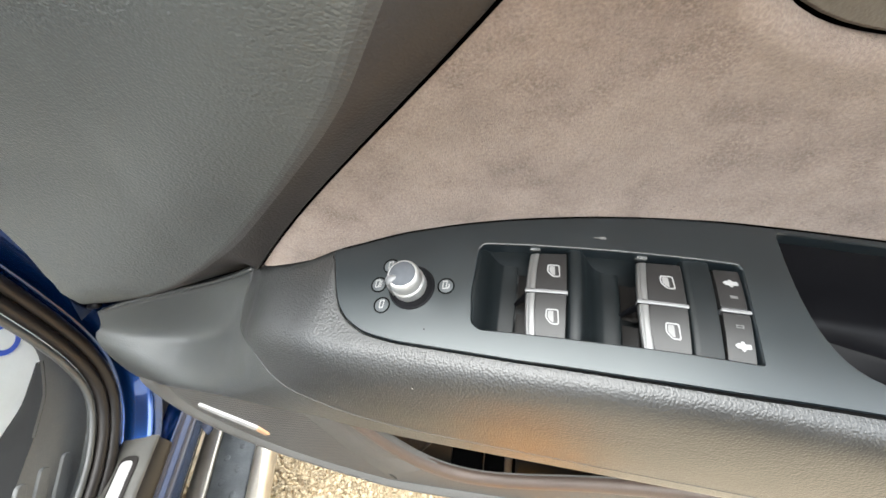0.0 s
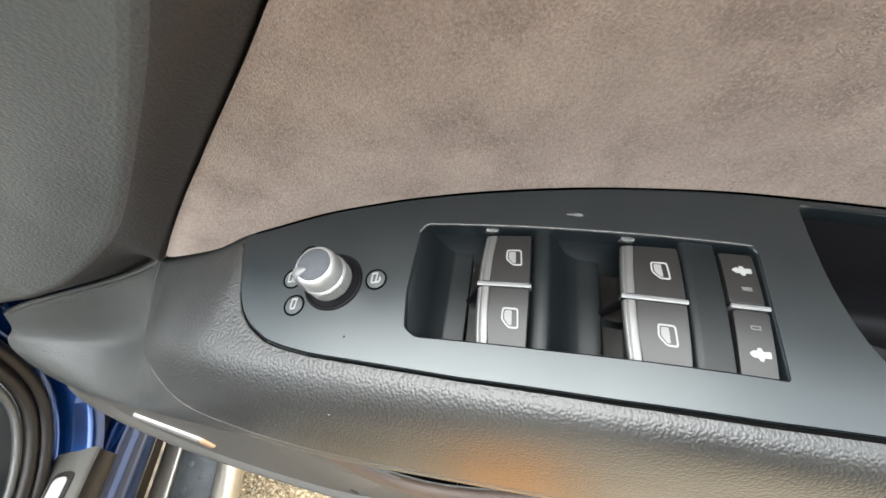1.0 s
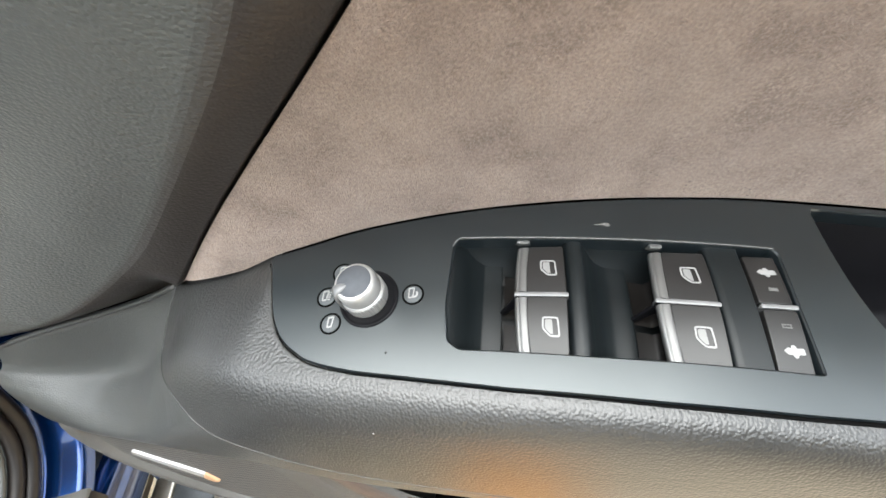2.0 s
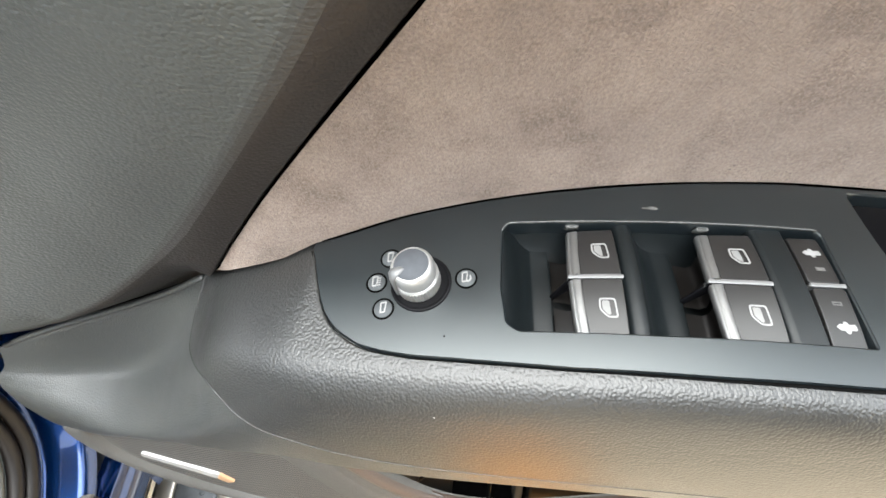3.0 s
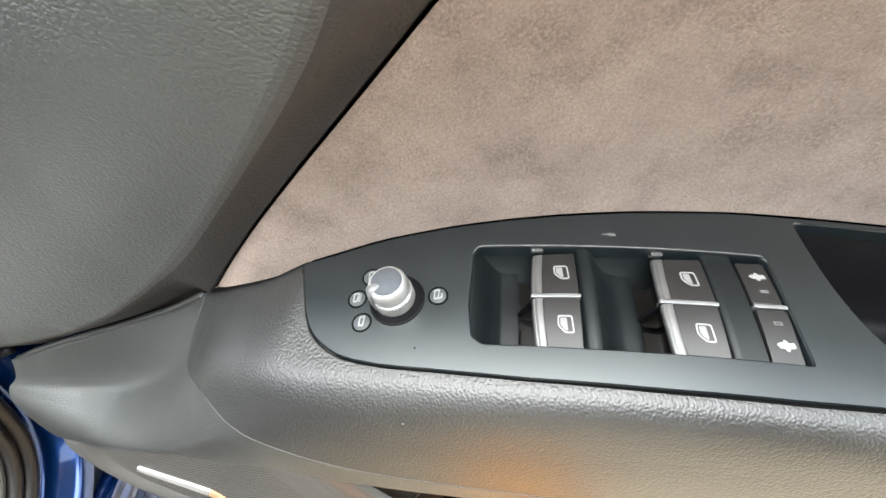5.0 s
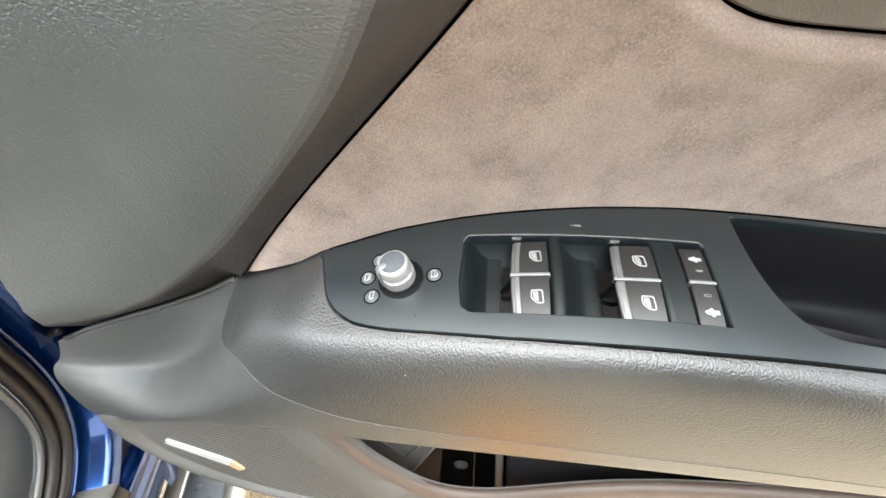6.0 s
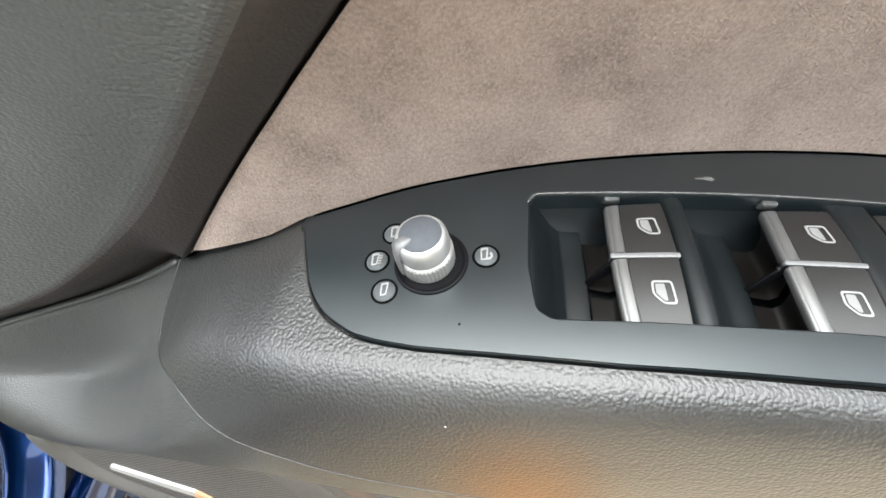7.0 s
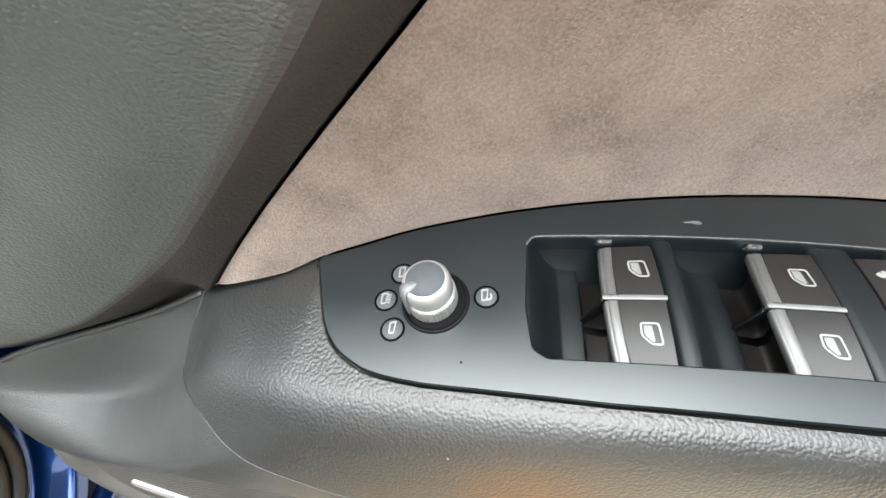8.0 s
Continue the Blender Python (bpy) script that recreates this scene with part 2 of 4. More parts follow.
def panel_y(x, z):
    """Front face of the padded upper panel."""
    rim_x = float(np.interp(z, [0.743, 0.774, 0.8205, 0.87, 0.92, 0.98, 1.05, 1.14], [-0.45, -0.32, -0.24, -0.185, -0.133, -0.079, -0.035, 0.03]))
    away = max(0.0, min(0.22, rim_x - x))
    bow = 1.6 * min(1.0, max(0.3, 0.3 + (z - 0.77) / 0.16))
    return 0.1744 + bow * max(0.0, 0.09 - away) ** 2 - 0.3 * (z - 0.9) - 1.6 * max(0.0, min(0.09, 0.87 - z)) ** 2 - 0.14 * max(0.0, 0.77 - z) + 0.6 * max(0.0, z - 0.93) ** 2 - 0.1 * max(0.0, -0.24 - x) + min(1.0, max(0.0, (z - 0.8) / 0.12)) * (0.16 * away - 0.25 * away ** 2)


ARM_X = [-0.50, -0.48, -0.40, -0.30, -0.235, -0.20, -0.15, -0.109, -0.05, 0.0, 0.6]
ARM_Y0 = [0.228, 0.226, 0.222, 0.232, 0.225, 0.222, 0.217, 0.214, 0.2, 0.2, 0.2]
ARM_Z0 = [0.664, 0.676, 0.718, 0.753, 0.786, 0.8095, 0.8195, 0.842, 0.84, 0.84, 0.84]
ARM_YS = [0.222, 0.219, 0.2315, 0.232, 0.205, 0.180, 0.164, 0.152, 0.146, 0.1425, 0.1425]
ARM_ZS = [0.650, 0.655, 0.6475, 0.675, 0.745, 0.783, 0.810, 0.823, 0.830, 0.8345, 0.8345]
ARM_YF = [0.219, 0.212, 0.191, 0.170, 0.154, 0.147, 0.140, 0.135, 0.130, 0.129, 0.129]
ARM_H = [0.02, 0.02, 0.02, 0.024, 0.04, 0.048, 0.05, 0.047, 0.045, 0.045, 0.045]
ARM_YL = [0.221, 0.215, 0.195, 0.178, 0.166, 0.160, 0.153, 0.145, 0.140, 0.140, 0.140]
ARM_ZL = [0.536, 0.541, 0.576, 0.640, 0.658, 0.668, 0.687, 0.700, 0.708, 0.708, 0.708]


def arm_section(x, v):
    """The armrest and its front trim: v 0 to 1 over the top, to 2 round the shoulder, to 3 down the face, to 4 back underneath."""
    w = 0.025 + 0.03 * min(1.0, max(0.0, (-0.2 - x) / 0.06))
    ys, yf, h = sm(x, ARM_X, ARM_YS, w), sm(x, ARM_X, ARM_YF, w), sm(x, ARM_X, ARM_H, w)
    blend = min(1.0, max(0.0, (x + 0.2) / 0.1))
    low = sm(x, ARM_X, ARM_ZS, w)
    front = pad_front(x) if x > -0.1215 else 0.0
    ys = min(ys, front - 0.0025) if front else ys
    zs = blend * (pad_z(x, ys) - 0.0006) + (1 - blend) * low
    yl, zl = sm(x, ARM_X, ARM_YL, w), sm(x, ARM_X, ARM_ZL, w)
    if v <= 1:
        if front:
            y0 = front + 0.003
            if v < 0.25:
                y, drop = y0 - 0.012 * v, 0.0045
            elif v < 0.5:
                y, drop = front - 0.0036 * (v - 0.25), 0.0045 - 0.0156 * (v - 0.25)
            else:
                y, drop = front - 0.0009 + (ys - front + 0.0009) * (v - 0.5) * 2, 0.0006
            return (x, y, pad_z(x, y) - drop)
        y0, z0 = sm(x, ARM_X, ARM_Y0), sm(x, ARM_X, ARM_Z0)
        k = max(0.0, 2 * v - 1)
        y = y0 + (ys - y0) * k + 0.011 * max(0.0, 0.5 - v)
        flat = z0 + (zs - z0) * k
        return (x, y, blend * (pad_z(x, y) - 0.0006) + (1 - blend) * flat)
    if v <= 2:
        t, fall = v - 1, 0.3 + 0.08 * blend
        over, y2 = (ys - yf) * (0.45 + 0.5 * blend), yf + 0.3 * (ys - yf) * (1 - blend)
        z1, z2 = zs - over * fall, zs - h * (0.8 - 0.34 * blend)
        a, b, c, d = (1 - t) ** 3, 3 * t * (1 - t) ** 2, 3 * t ** 2 * (1 - t), t ** 3
        return (x, ys * a + (ys - over) * b + y2 * c + yf * d, zs * a + z1 * b + z2 * c + (zs - h) * d)
    if v <= 3:
        k = v - 2
        return (x, yf + (yl - yf) * k ** 1.7, zs - h + (zl - zs + h) * k)
    k = v - 3
    return (x, yl + 0.05 * k ** 1.1, zl - 0.012 * math.sqrt(k))


def arm(x, v):
    """The same surface with its bends softened, more so on the front trim."""
    if v < 0.55 or x > -0.125:
        return arm_section(x, v)
    tight = 0.4 + 0.6 * min(1.0, max(0.0, (v - 1.15) / 0.5) + max(0.0, (x + 0.26) / 0.05))
    soft = tight * (0.16 + 0.2 * min(1.0, max(0.0, (-0.2 - x) / 0.06))) * min(1.0, (v - 0.55) / 0.3) * min(1.0, (-0.125 - x) / 0.03)
    some = [arm_section(x, v + soft * k) for k in (-1.0, -0.66, -0.33, 0.0, 0.33, 0.66, 1.0)]
    return tuple(sum(p[n] for p in some) / 7 for n in range(3))


def poly_inside(p, loop):
    x, y = p
    hit = False
    for (x0, y0), (x1, y1) in zip(loop, loop[1:] + loop[:1]):
        if (y0 > y) != (y1 > y) and x < (x1 - x0) * (y - y0) / (y1 - y0) + x0:
            hit = not hit
    return hit


def resample(loop, step, closed=True):
    out = []
    ends = loop[1:] + loop[:1] if closed else loop[1:]
    for a, b in zip(loop, ends):
        n = max(1, int(math.hypot((b[0] - a[0]) / step[0], (b[1] - a[1]) / step[1]) + 0.5))
        out += [(a[0] + (b[0] - a[0]) * k / n, a[1] + (b[1] - a[1]) * k / n) for k in range(n)]
    return out if closed else out + [loop[-1]]


def rounded(loop, r, n=5):
    """A polygon with its corners rounded off."""
    out = []
    for i, p in enumerate(loop):
        p, a, b = Vector(p), Vector(loop[i - 1]), Vector(loop[(i + 1) % len(loop)])
        k = min(r, (a - p).length * 0.45, (b - p).length * 0.45)
        p0, p1 = p + (a - p).normalized() * k, p + (b - p).normalized() * k
        for j in range(n + 1):
            t = j / n
            q = p0 * (1 - t) ** 2 + p * 2 * t * (1 - t) + p1 * t ** 2
            out.append((q.x, q.y))
    return out


def sheet(outline, f, step, holes=(), rim=(), towards=(0, -1, 0.6), hole_rim=None, keep_rim=None):
    """A skin over a region of a two-parameter surface f(u, v). step: spacing in u and v. rim: (outward, inward) steps that roll its edge over."""
    su, sv = (step, step) if isinstance(step, float) else step
    loops = [resample(list(l), (su, sv)) for l in (outline, *holes)]
    pts, edges = [], []
    for l in loops:
        n = len(pts)
        pts += [Vector((x / su, y / sv)) for x, y in l]
        edges += [(n + i, n + (i + 1) % len(l)) for i in range(len(l))]
    scaled = [[(x / su, y / sv) for x, y in l] for l in loops]
    us, vs = [p[0] for p in scaled[0]], [p[1] for p in scaled[0]]
    border = np.array([tuple(pts[a].lerp(pts[b], k / 4)) for a, b in edges for k in range(4)])
    for i in range(int(min(us)), int(max(us)) + 2):
        for j in range(int(min(vs)), int(max(vs)) + 2):
            q = (i + (0.5 if j % 2 else 0.0), float(j))
            if poly_inside(q, scaled[0]) and not any(poly_inside(q, h) for h in scaled[1:]) and np.min(((border - q) ** 2).sum(1)) > 0.3:
                pts.append(Vector(q))
    vo, eo, fo, _, _, _ = delaunay_2d_cdt(pts, edges, [], 0, 1e-6)
    bm = bmesh.new()
    vv = [bm.verts.new(f(p.x * su, p.y * sv)) for p in vo]
    for face in fo:
        a, b, d = (vo[i] for i in face)
        if abs((b - a).cross(d - a)) < 0.004:
            continue
        c = (a + b + d) / 3
        if poly_inside((c.x, c.y), scaled[0]) and not any(poly_inside((c.x, c.y), h) for h in scaled[1:]):
            try:
                bm.faces.new([vv[i] for i in face])
            except ValueError:
                pass
    bmesh.ops.delete(bm, geom=[v for v in bm.verts if not v.link_faces], context="VERTS")
    bmesh.ops.recalc_face_normals(bm, faces=bm.faces[:])
    bm.normal_update()
    d = Vector(towards)
    if sum(fc.normal.dot(d) * fc.calc_area() for fc in bm.faces) < 0:
        bmesh.ops.reverse_faces(bm, faces=bm.faces[:])
        bm.normal_update()
    if rim:
        roll(bm, rim)
    return bm


def roll(bm, rim):
    """Roll every open edge over: each step goes outward along the skin and inward along its normal."""
    edges = [e for e in bm.edges if e.is_boundary]
    out, nor = {}, {}
    for e in edges:
        fc = e.link_faces[0]
        along = e.verts[1].co - e.verts[0].co
        o = along.cross(fc.normal)
        if o.dot((e.verts[0].co + e.verts[1].co) / 2 - fc.calc_center_median()) < 0:
            o = -o
        for v in e.verts:
            out[v] = out.get(v, Vector()) + (o.normalized() if o.length else o)
            nor[v] = v.normal.copy()
    rings = [{v: bm.verts.new(v.co) for v in out}]
    for a, b in rim:
        ring = {}
        for v in out:
            o = out[v]
            o = o.normalized() if o.length > 1e-9 else o
            ring[v] = bm.verts.new(v.co + o * a - nor[v] * b)
        rings.append(ring)
    for e in edges:
        a, b = e.verts
        fc = e.link_faces[0]
        idx = list(fc.verts)
        if idx[(idx.index(a) + 1) % len(idx)] == b:
            a, b = b, a
        for r0, r1 in zip(rings, rings[1:]):
            bm.faces.new((r0[a], r0[b], r1[b], r1[a]))
    bm.normal_update()


def part(name, bm, mat, parent=None, label="", smooth=True):
    me = bpy.data.meshes.new(name)
    bm.to_mesh(me)
    bm.free()
    for p in me.polygons:
        p.use_smooth = smooth
    me.materials.append(mat)
    ob = new(name, me)
    ob.parent = parent
    if label:
        tagged(ob, label)
    return ob


def thing(name, label, category, group="", kind=""):
    """A top-level thing: an Empty. Parts are modelled in world places."""
    return tagged(new(name), label, category, group, kind)


def lathe(profile, m, n=40, wobble=None):
    """A turned body: profile of (radius, height), set by the pose m. wobble(angle, i) scales a radius."""
    bm = bmesh.new()
    rings = []
    for i, (r, h) in enumerate(profile):
        ring = []
        for k in range(n):
            a = 2 * math.pi * k / n
            rr = r * (wobble(k, i) if wobble else 1.0)
            ring.append(bm.verts.new(m @ Vector((rr * math.cos(a), rr * math.sin(a), h))))
        rings.append(ring)
    for r0, r1 in zip(rings, rings[1:]):
        for k in range(n):
            bm.faces.new((r0[k], r0[(k + 1) % n], r1[(k + 1) % n], r1[k]))
    bm.faces.new(rings[-1])
    bm.normal_update()
    return bm


def loft(sections, closed=False, towards=None):
    """Skin over a list of sections, each a list of places."""
    bm = bmesh.new()
    rows = [[bm.verts.new(p) for p in s] for s in sections]
    n = len(rows[0])
    for r0, r1 in zip(rows, rows[1:]):
        for k in range(n if closed else n - 1):
            bm.faces.new((r0[k], r0[(k + 1) % n], r1[(k + 1) % n], r1[k]))
    if closed:
        bm.faces.new(rows[0])
        bm.faces.new(list(reversed(rows[-1])))
    bmesh.ops.recalc_face_normals(bm, faces=bm.faces[:])
    if towards:
        bm.normal_update()
        if sum(fc.normal.dot(Vector(towards)) * fc.calc_area() for fc in bm.faces) < 0:
            bmesh.ops.reverse_faces(bm, faces=bm.faces[:])
    bm.normal_update()
    return bm


def slab(corners, depth, bevel=0.002):
    """A bevelled slab over a polygon of world places, depth along its normal backwards."""
    bm = bmesh.new()
    a = [Vector(c) for c in corners]
    n = Vector((0, 0, 0))
    for p, q in zip(a, a[1:] + a[:1]):
        n += p.cross(q)
    n.normalize()
    top = [bm.verts.new(p) for p in a]
    low = [bm.verts.new(p - n * depth) for p in a]
    bm.faces.new(top)
    bm.faces.new(list(reversed(low)))
    for k in range(len(a)):
        j = (k + 1) % len(a)
        bm.faces.new((top[j], top[k], low[k], low[j]))
    bmesh.ops.recalc_face_normals(bm, faces=bm.faces[:])
    bmesh.ops.bevel(bm, geom=bm.edges[:], offset=bevel, segments=2, affect="EDGES", profile=0.5)
    bm.normal_update()
    return bm


def ladder(pts, n):
    """n points evenly along a polyline of tuples."""
    pts = [np.array(p, float) for p in pts]
    length = np.concatenate([[0], np.cumsum([np.linalg.norm(b - a) for a, b in zip(pts, pts[1:])])])
    at = np.linspace(0, length[-1], n)
    return [tuple(float(np.interp(t, length, [p[k] for p in pts])) for k in range(len(pts[0]))) for t in at]


def smooth_line(pts, n, rounds=6):
    out = [np.array(p) for p in ladder(pts, n)]
    for _ in range(rounds):
        out = [out[0]] + [(a + 2 * b + c) / 4 for a, b, c in zip(out, out[1:], out[2:])] + [out[-1]]
    return [tuple(float(v) for v in p) for p in out]


# ---- the open front door ----
door = thing("open_vehicle_door", "open blue front door with grey and taupe suede trim", "vehicle door")

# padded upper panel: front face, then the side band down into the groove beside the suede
RIM_LINE = [(-0.028, 1.06), (-0.035, 1.05), (-0.06, 1.01), (-0.079, 0.98), (-0.105, 0.95), (-0.133, 0.92), (-0.163, 0.89),
            (-0.185, 0.87), (-0.207, 0.849), (-0.2425, 0.819), (-0.28, 0.7925), (-0.32, 0.774), (-0.36, 0.7612), (-0.399, 0.7535)]
GROOVE_LINE = [(0.0326, 1.06), (0.0245, 1.05), (0.0072, 1.03), (-0.0114, 1.01), (-0.0308, 0.99), (-0.0508, 0.97), (-0.0709, 0.95), (-0.091, 0.93), (-0.1108, 0.91),
               (-0.1301, 0.89), (-0.1486, 0.87), (-0.1662, 0.85), (-0.1829, 0.83), (-0.1985, 0.81)]
rim_pts = smooth_line(RIM_LINE, 110)
panel_face = [(-0.385, 1.06), (-0.39, 0.95), (-0.391, 0.86), (-0.388, 0.8256), (-0.3885, 0.79)] + [tuple(p) for p in reversed(rim_pts)]
panel = sheet(panel_face, lambda x, z: (x, panel_y(x, z), z), 0.012, towards=(0, -1, 0))
side = [(x, suede_y(x, z) - 0.002, z) for x, z in smooth_line(GROOVE_LINE, 50, 3)]
under = [(x, sm(x, ARM_X, ARM_Y0) + 0.014, sm(x, ARM_X, ARM_Z0) - 0.003) for x in (-0.215, -0.24, -0.27, -0.30, -0.33, -0.36, -0.39, -0.42)]
base = smooth_line(side + under, 110, 4)
lip = [(x, panel_y(x, z), z) for x, z in smooth_line(RIM_LINE, 110)]
rows = []
for k, (r, g) in enumerate(zip(lip, base)):
    r, g = Vector(r), Vector(g)
    tan = (Vector(lip[min(k + 1, 109)]) - Vector(lip[max(k - 1, 0)])).normalized()
    out = tan.cross(Vector((0, -0.958, -0.287))).normalized()
    if out.dot(g - r) < 0:
        out = -out
    rr = min(float(np.interp(r.z, [0.77, 0.88], [0.004, 0.013])), (g - r).length * 0.36)
    ctrl = r + out * rr
    end = ctrl + (g - ctrl).normalized() * rr
    row = [r * (1 - t) ** 2 + ctrl * 2 * t * (1 - t) + end * t ** 2 for t in (0, 0.06, 0.2, 0.4, 0.6, 0.8, 1)]
    row += [end.lerp(g, t) for t in (0.2, 0.4, 0.6, 0.8, 0.92)]
    row += [g, g + Vector((0, 0.014, 0))]
    rows.append(row)
edge_mesh = bpy.data.meshes.new("panel_edge")
edge_bm = loft(rows, towards=(0.5, -1, -0.3))
edge_bm.faces.index_update()
# painted shade steps darker round the turn
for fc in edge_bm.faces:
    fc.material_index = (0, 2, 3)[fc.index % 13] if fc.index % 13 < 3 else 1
edge_bm.to_mesh(edge_mesh)
edge_bm.free()
panel.from_mesh(edge_mesh)
bpy.data.meshes.remove(edge_mesh)
bmesh.ops.remove_doubles(panel, verts=panel.verts[:], dist=1e-4)
upper = part("upper_panel", panel, PANEL, door, "padded dark grey grained upper panel, shade painted on its rolled side")
upper.data.materials.append(SIDE_SHADE)
upper.data.materials.append(TURN_SHADE)
upper.data.materials.append(TURNED_SHADE)

# suede insert
TOP_EDGE = [(0.6, 0.985), (0.35, 0.99), (0.25, 0.9935), (0.1835, 0.9972), (0.1385, 1.0002), (0.1212, 1.003), (0.0998, 1.0105), (0.085, 1.02), (0.062, 1.045), (0.052, 1.057), (0.046, 1.062)]
top_edge = smooth_line(TOP_EDGE, 60, 3)
TOP_V = [Vector(p) for p in top_edge]


GROOVE_Z, GROOVE_X = [p[1] for p in reversed(GROOVE_LINE)], [p[0] for p in reversed(GROOVE_LINE)]


def suede(x, z):
    p = Vector((x, z))
    d = 1.0
    if z > 0.95:
        for a, b in zip(TOP_V, TOP_V[1:]):
            q, t = intersect_point_line(p, a, b)
            d = min(d, (p - a.lerp(b, min(1.0, max(0.0, t))).to_2d()).length)
    y = suede_y(x, z)
    if d < 0.022:
        y += 90.0 * max(0.0, 0.010 - d) ** 2 - 0.0016 * math.sin(math.pi * min(1.0, d / 0.022)) ** 2
    g = (x - float(np.interp(z, GROOVE_Z, GROOVE_X))) * 0.72
    y += 26.0 * max(0.0, 0.0095 - max(g, 0.0)) ** 2 - 0.0011 * math.sin(math.pi * min(1.0, max(0.0, g) / 0.03)) ** 2
    y += 0.0012 * noise.noise(Vector((x * 14, z * 14, 3.0)))
    return (x, y, z)


groove = [(x + 0.0015, z - 0.0012) for x, z in smooth_line(GROOVE_LINE, 50, 3)]
suede_bottom = [(x, pad_z(x, pad_back(x)) + 0.001 - 0.0045 * min(1.0, max(0.0, (-0.115 - x) / 0.03)) - 0.003 * min(1.0, max(0.0, (-0.155 - x) / 0.03))) for x in np.linspace(-0.192, 0.6, 80)]
suede_loop = groove[1:-1] + suede_bottom + top_edge[:-1]
part("suede_insert", sheet(suede_loop, suede, 0.006), SUEDE, door, "mottled taupe brown suede insert")

# dark plate above the suede, past a black groove
plate_loop = [(x + 0.0004, z + 0.0024) for x, z in top_edge[:-2]] + [(0.2, 1.075), (0.6, 1.075)]
HANDLE_PLATE = material("handle_surround_plastic", (0.085, 0.072, 0.058), 0.5, noise_scale=15, noise_amount=0.12, bump=("grain", 700, 0.0003))
part("handle_surround", sheet(plate_loop, lambda x, z: (x, suede_y(x, 1.0) + 0.004 - 0.2 * (z - 1.0), z), 0.012, rim=[(0.001, 0.001), (0.001, 0.01)]), HANDLE_PLATE, door, "dark grey-brown handle surround")

# near-black sheet added behind the seams; the gaps' shade is in its colour
core = [[(x, y, z) for y, z in ((0.235, 1.06), (0.235, 1.0), (0.25, 0.92), (0.268, 0.875), (0.272, 0.86), (0.278, 0.8), (0.278, 0.5))] for x in np.linspace(-0.43, 0.62, 12)]
part("trim_backing", loft(core, towards=(0, -1, 0)), GAP, door)

# armrest and front trim share one surface, split along the sewn seam
SEAM = [(-0.209, 0.0), (-0.2095, 0.3), (-0.2125, 0.58), (-0.219, 0.76), (-0.2235, 0.92), (-0.2225, 1.05), (-0.2065, 1.20), (-0.186, 1.38), (-0.172, 1.57), (-0.160, 1.8), (-0.145, 2.03),
        (-0.128, 2.2), (-0.11, 2.35), (-0.088, 2.46), (-0.05, 2.54), (-0.01, 2.575), (0.032, 2.62), (0.115, 2.66), (0.6, 2.66)]
seam = smooth_line(SEAM, 120, 4)
arm_loop = [(x, v) for x, v in seam] + [(0.6, 0.0)] + [(x, 0.0) for x in np.linspace(0.55, -0.12, 60)] + [(-0.1215, 0.0), (-0.16, 0.0)]
EDGE = [(0.0003, 0.0002), (0.0005, 0.0008), (0.0005, 0.004)]
part("armrest", sheet(arm_loop, arm, (0.004, 0.05), rim=[(0.0004, 0.0002), (0.0009, 0.0009), (0.001, 0.004)], towards=(0, -1, 1)), LEATHER, door, "grained dark grey armrest padding")


def arm_low(x, v):
    p = Vector(arm(x, v))
    return tuple(p + Vector((0, 0.0018, -0.0007)))


trim_loop = [(x - 0.0006, v + 0.006) for x, v in seam] + [(0.6, 3.0), (0.6, 3.9)] + [(x, 3.9) for x in np.linspace(0.5, -0.42, 40)] + smooth_line([(-0.437, 3.6), (-0.455, 3.05), (-0.470, 2.75), (-0.480, 2.35), (-0.484, 1.9), (-0.485, 1.45), (-0.482, 1.1), (-0.471, 0.8), (-0.463, 0.55), (-0.450, 0.2), (-0.446, 0.0)], 44, 3)
part("front_trim", sheet(trim_loop, arm_low, (0.006, 0.07), rim=EDGE, towards=(0, -1, 1)), TRIM, door, "smooth dark grey moulded front trim")


def bead(points, radius):
    rows = []
    pts = [Vector(p) for p in points]
    for k, p in enumerate(pts):
        t = (pts[min(k + 1, len(pts) - 1)] - pts[max(k - 1, 0)]).normalized()
        a = t.cross(Vector((0.3, -0.8, 0.5))).normalized()
        b = t.cross(a)
        r = radius[k] if isinstance(radius, list) else radius
        rows.append([p + a * r * math.cos(q) + b * r * math.sin(q) for q in [2 * math.pi * i / 8 for i in range(8)]])
    return loft(rows, closed=True)


# added bead that catches the highlight of the rounded top edge
part("trim_highlight_bead", bead([tuple(Vector(arm(x, 0.44)) + Vector((0, 0.0012, -0.0008))) for x in np.linspace(-0.446, -0.2145, 60)], 0.0026), TRIM, door, "bead added along the top of the front trim to catch the highlight")
part("seam_bead", bead([arm(x, v) for x, v in seam[4:]], 0.00036), LEATHER, door, "fine raised seam")

# lower card with the speaker grille and the map pocket


def card_y(x, z):
    return 0.2 - 0.1 * (min(x, -0.1) + 0.37)


POCKET_RIM = [(-0.168, 0.69), (-0.138, 0.657), (-0.115, 0.633), (-0.094, 0.608), (-0.071, 0.583), (-0.043, 0.560), (-0.01, 0.550), (0.03, 0.554), (0.07, 0.569), (0.11, 0.586), (0.15, 0.600), (0.2, 0.612), (0.3, 0.622), (0.6, 0.624)]
CARD_LOW = [(-0.425, 0.594), (-0.452, 0.578), (-0.464, 0.558), (-0.451, 0.531), (-0.424, 0.501), (-0.386, 0.482), (-0.345, 0.472), (-0.283, 0.466), (-0.2, 0.470), (-0.13, 0.480), (-0.06, 0.488), (0.02, 0.495), (0.3, 0.515), (0.6, 0.52)]
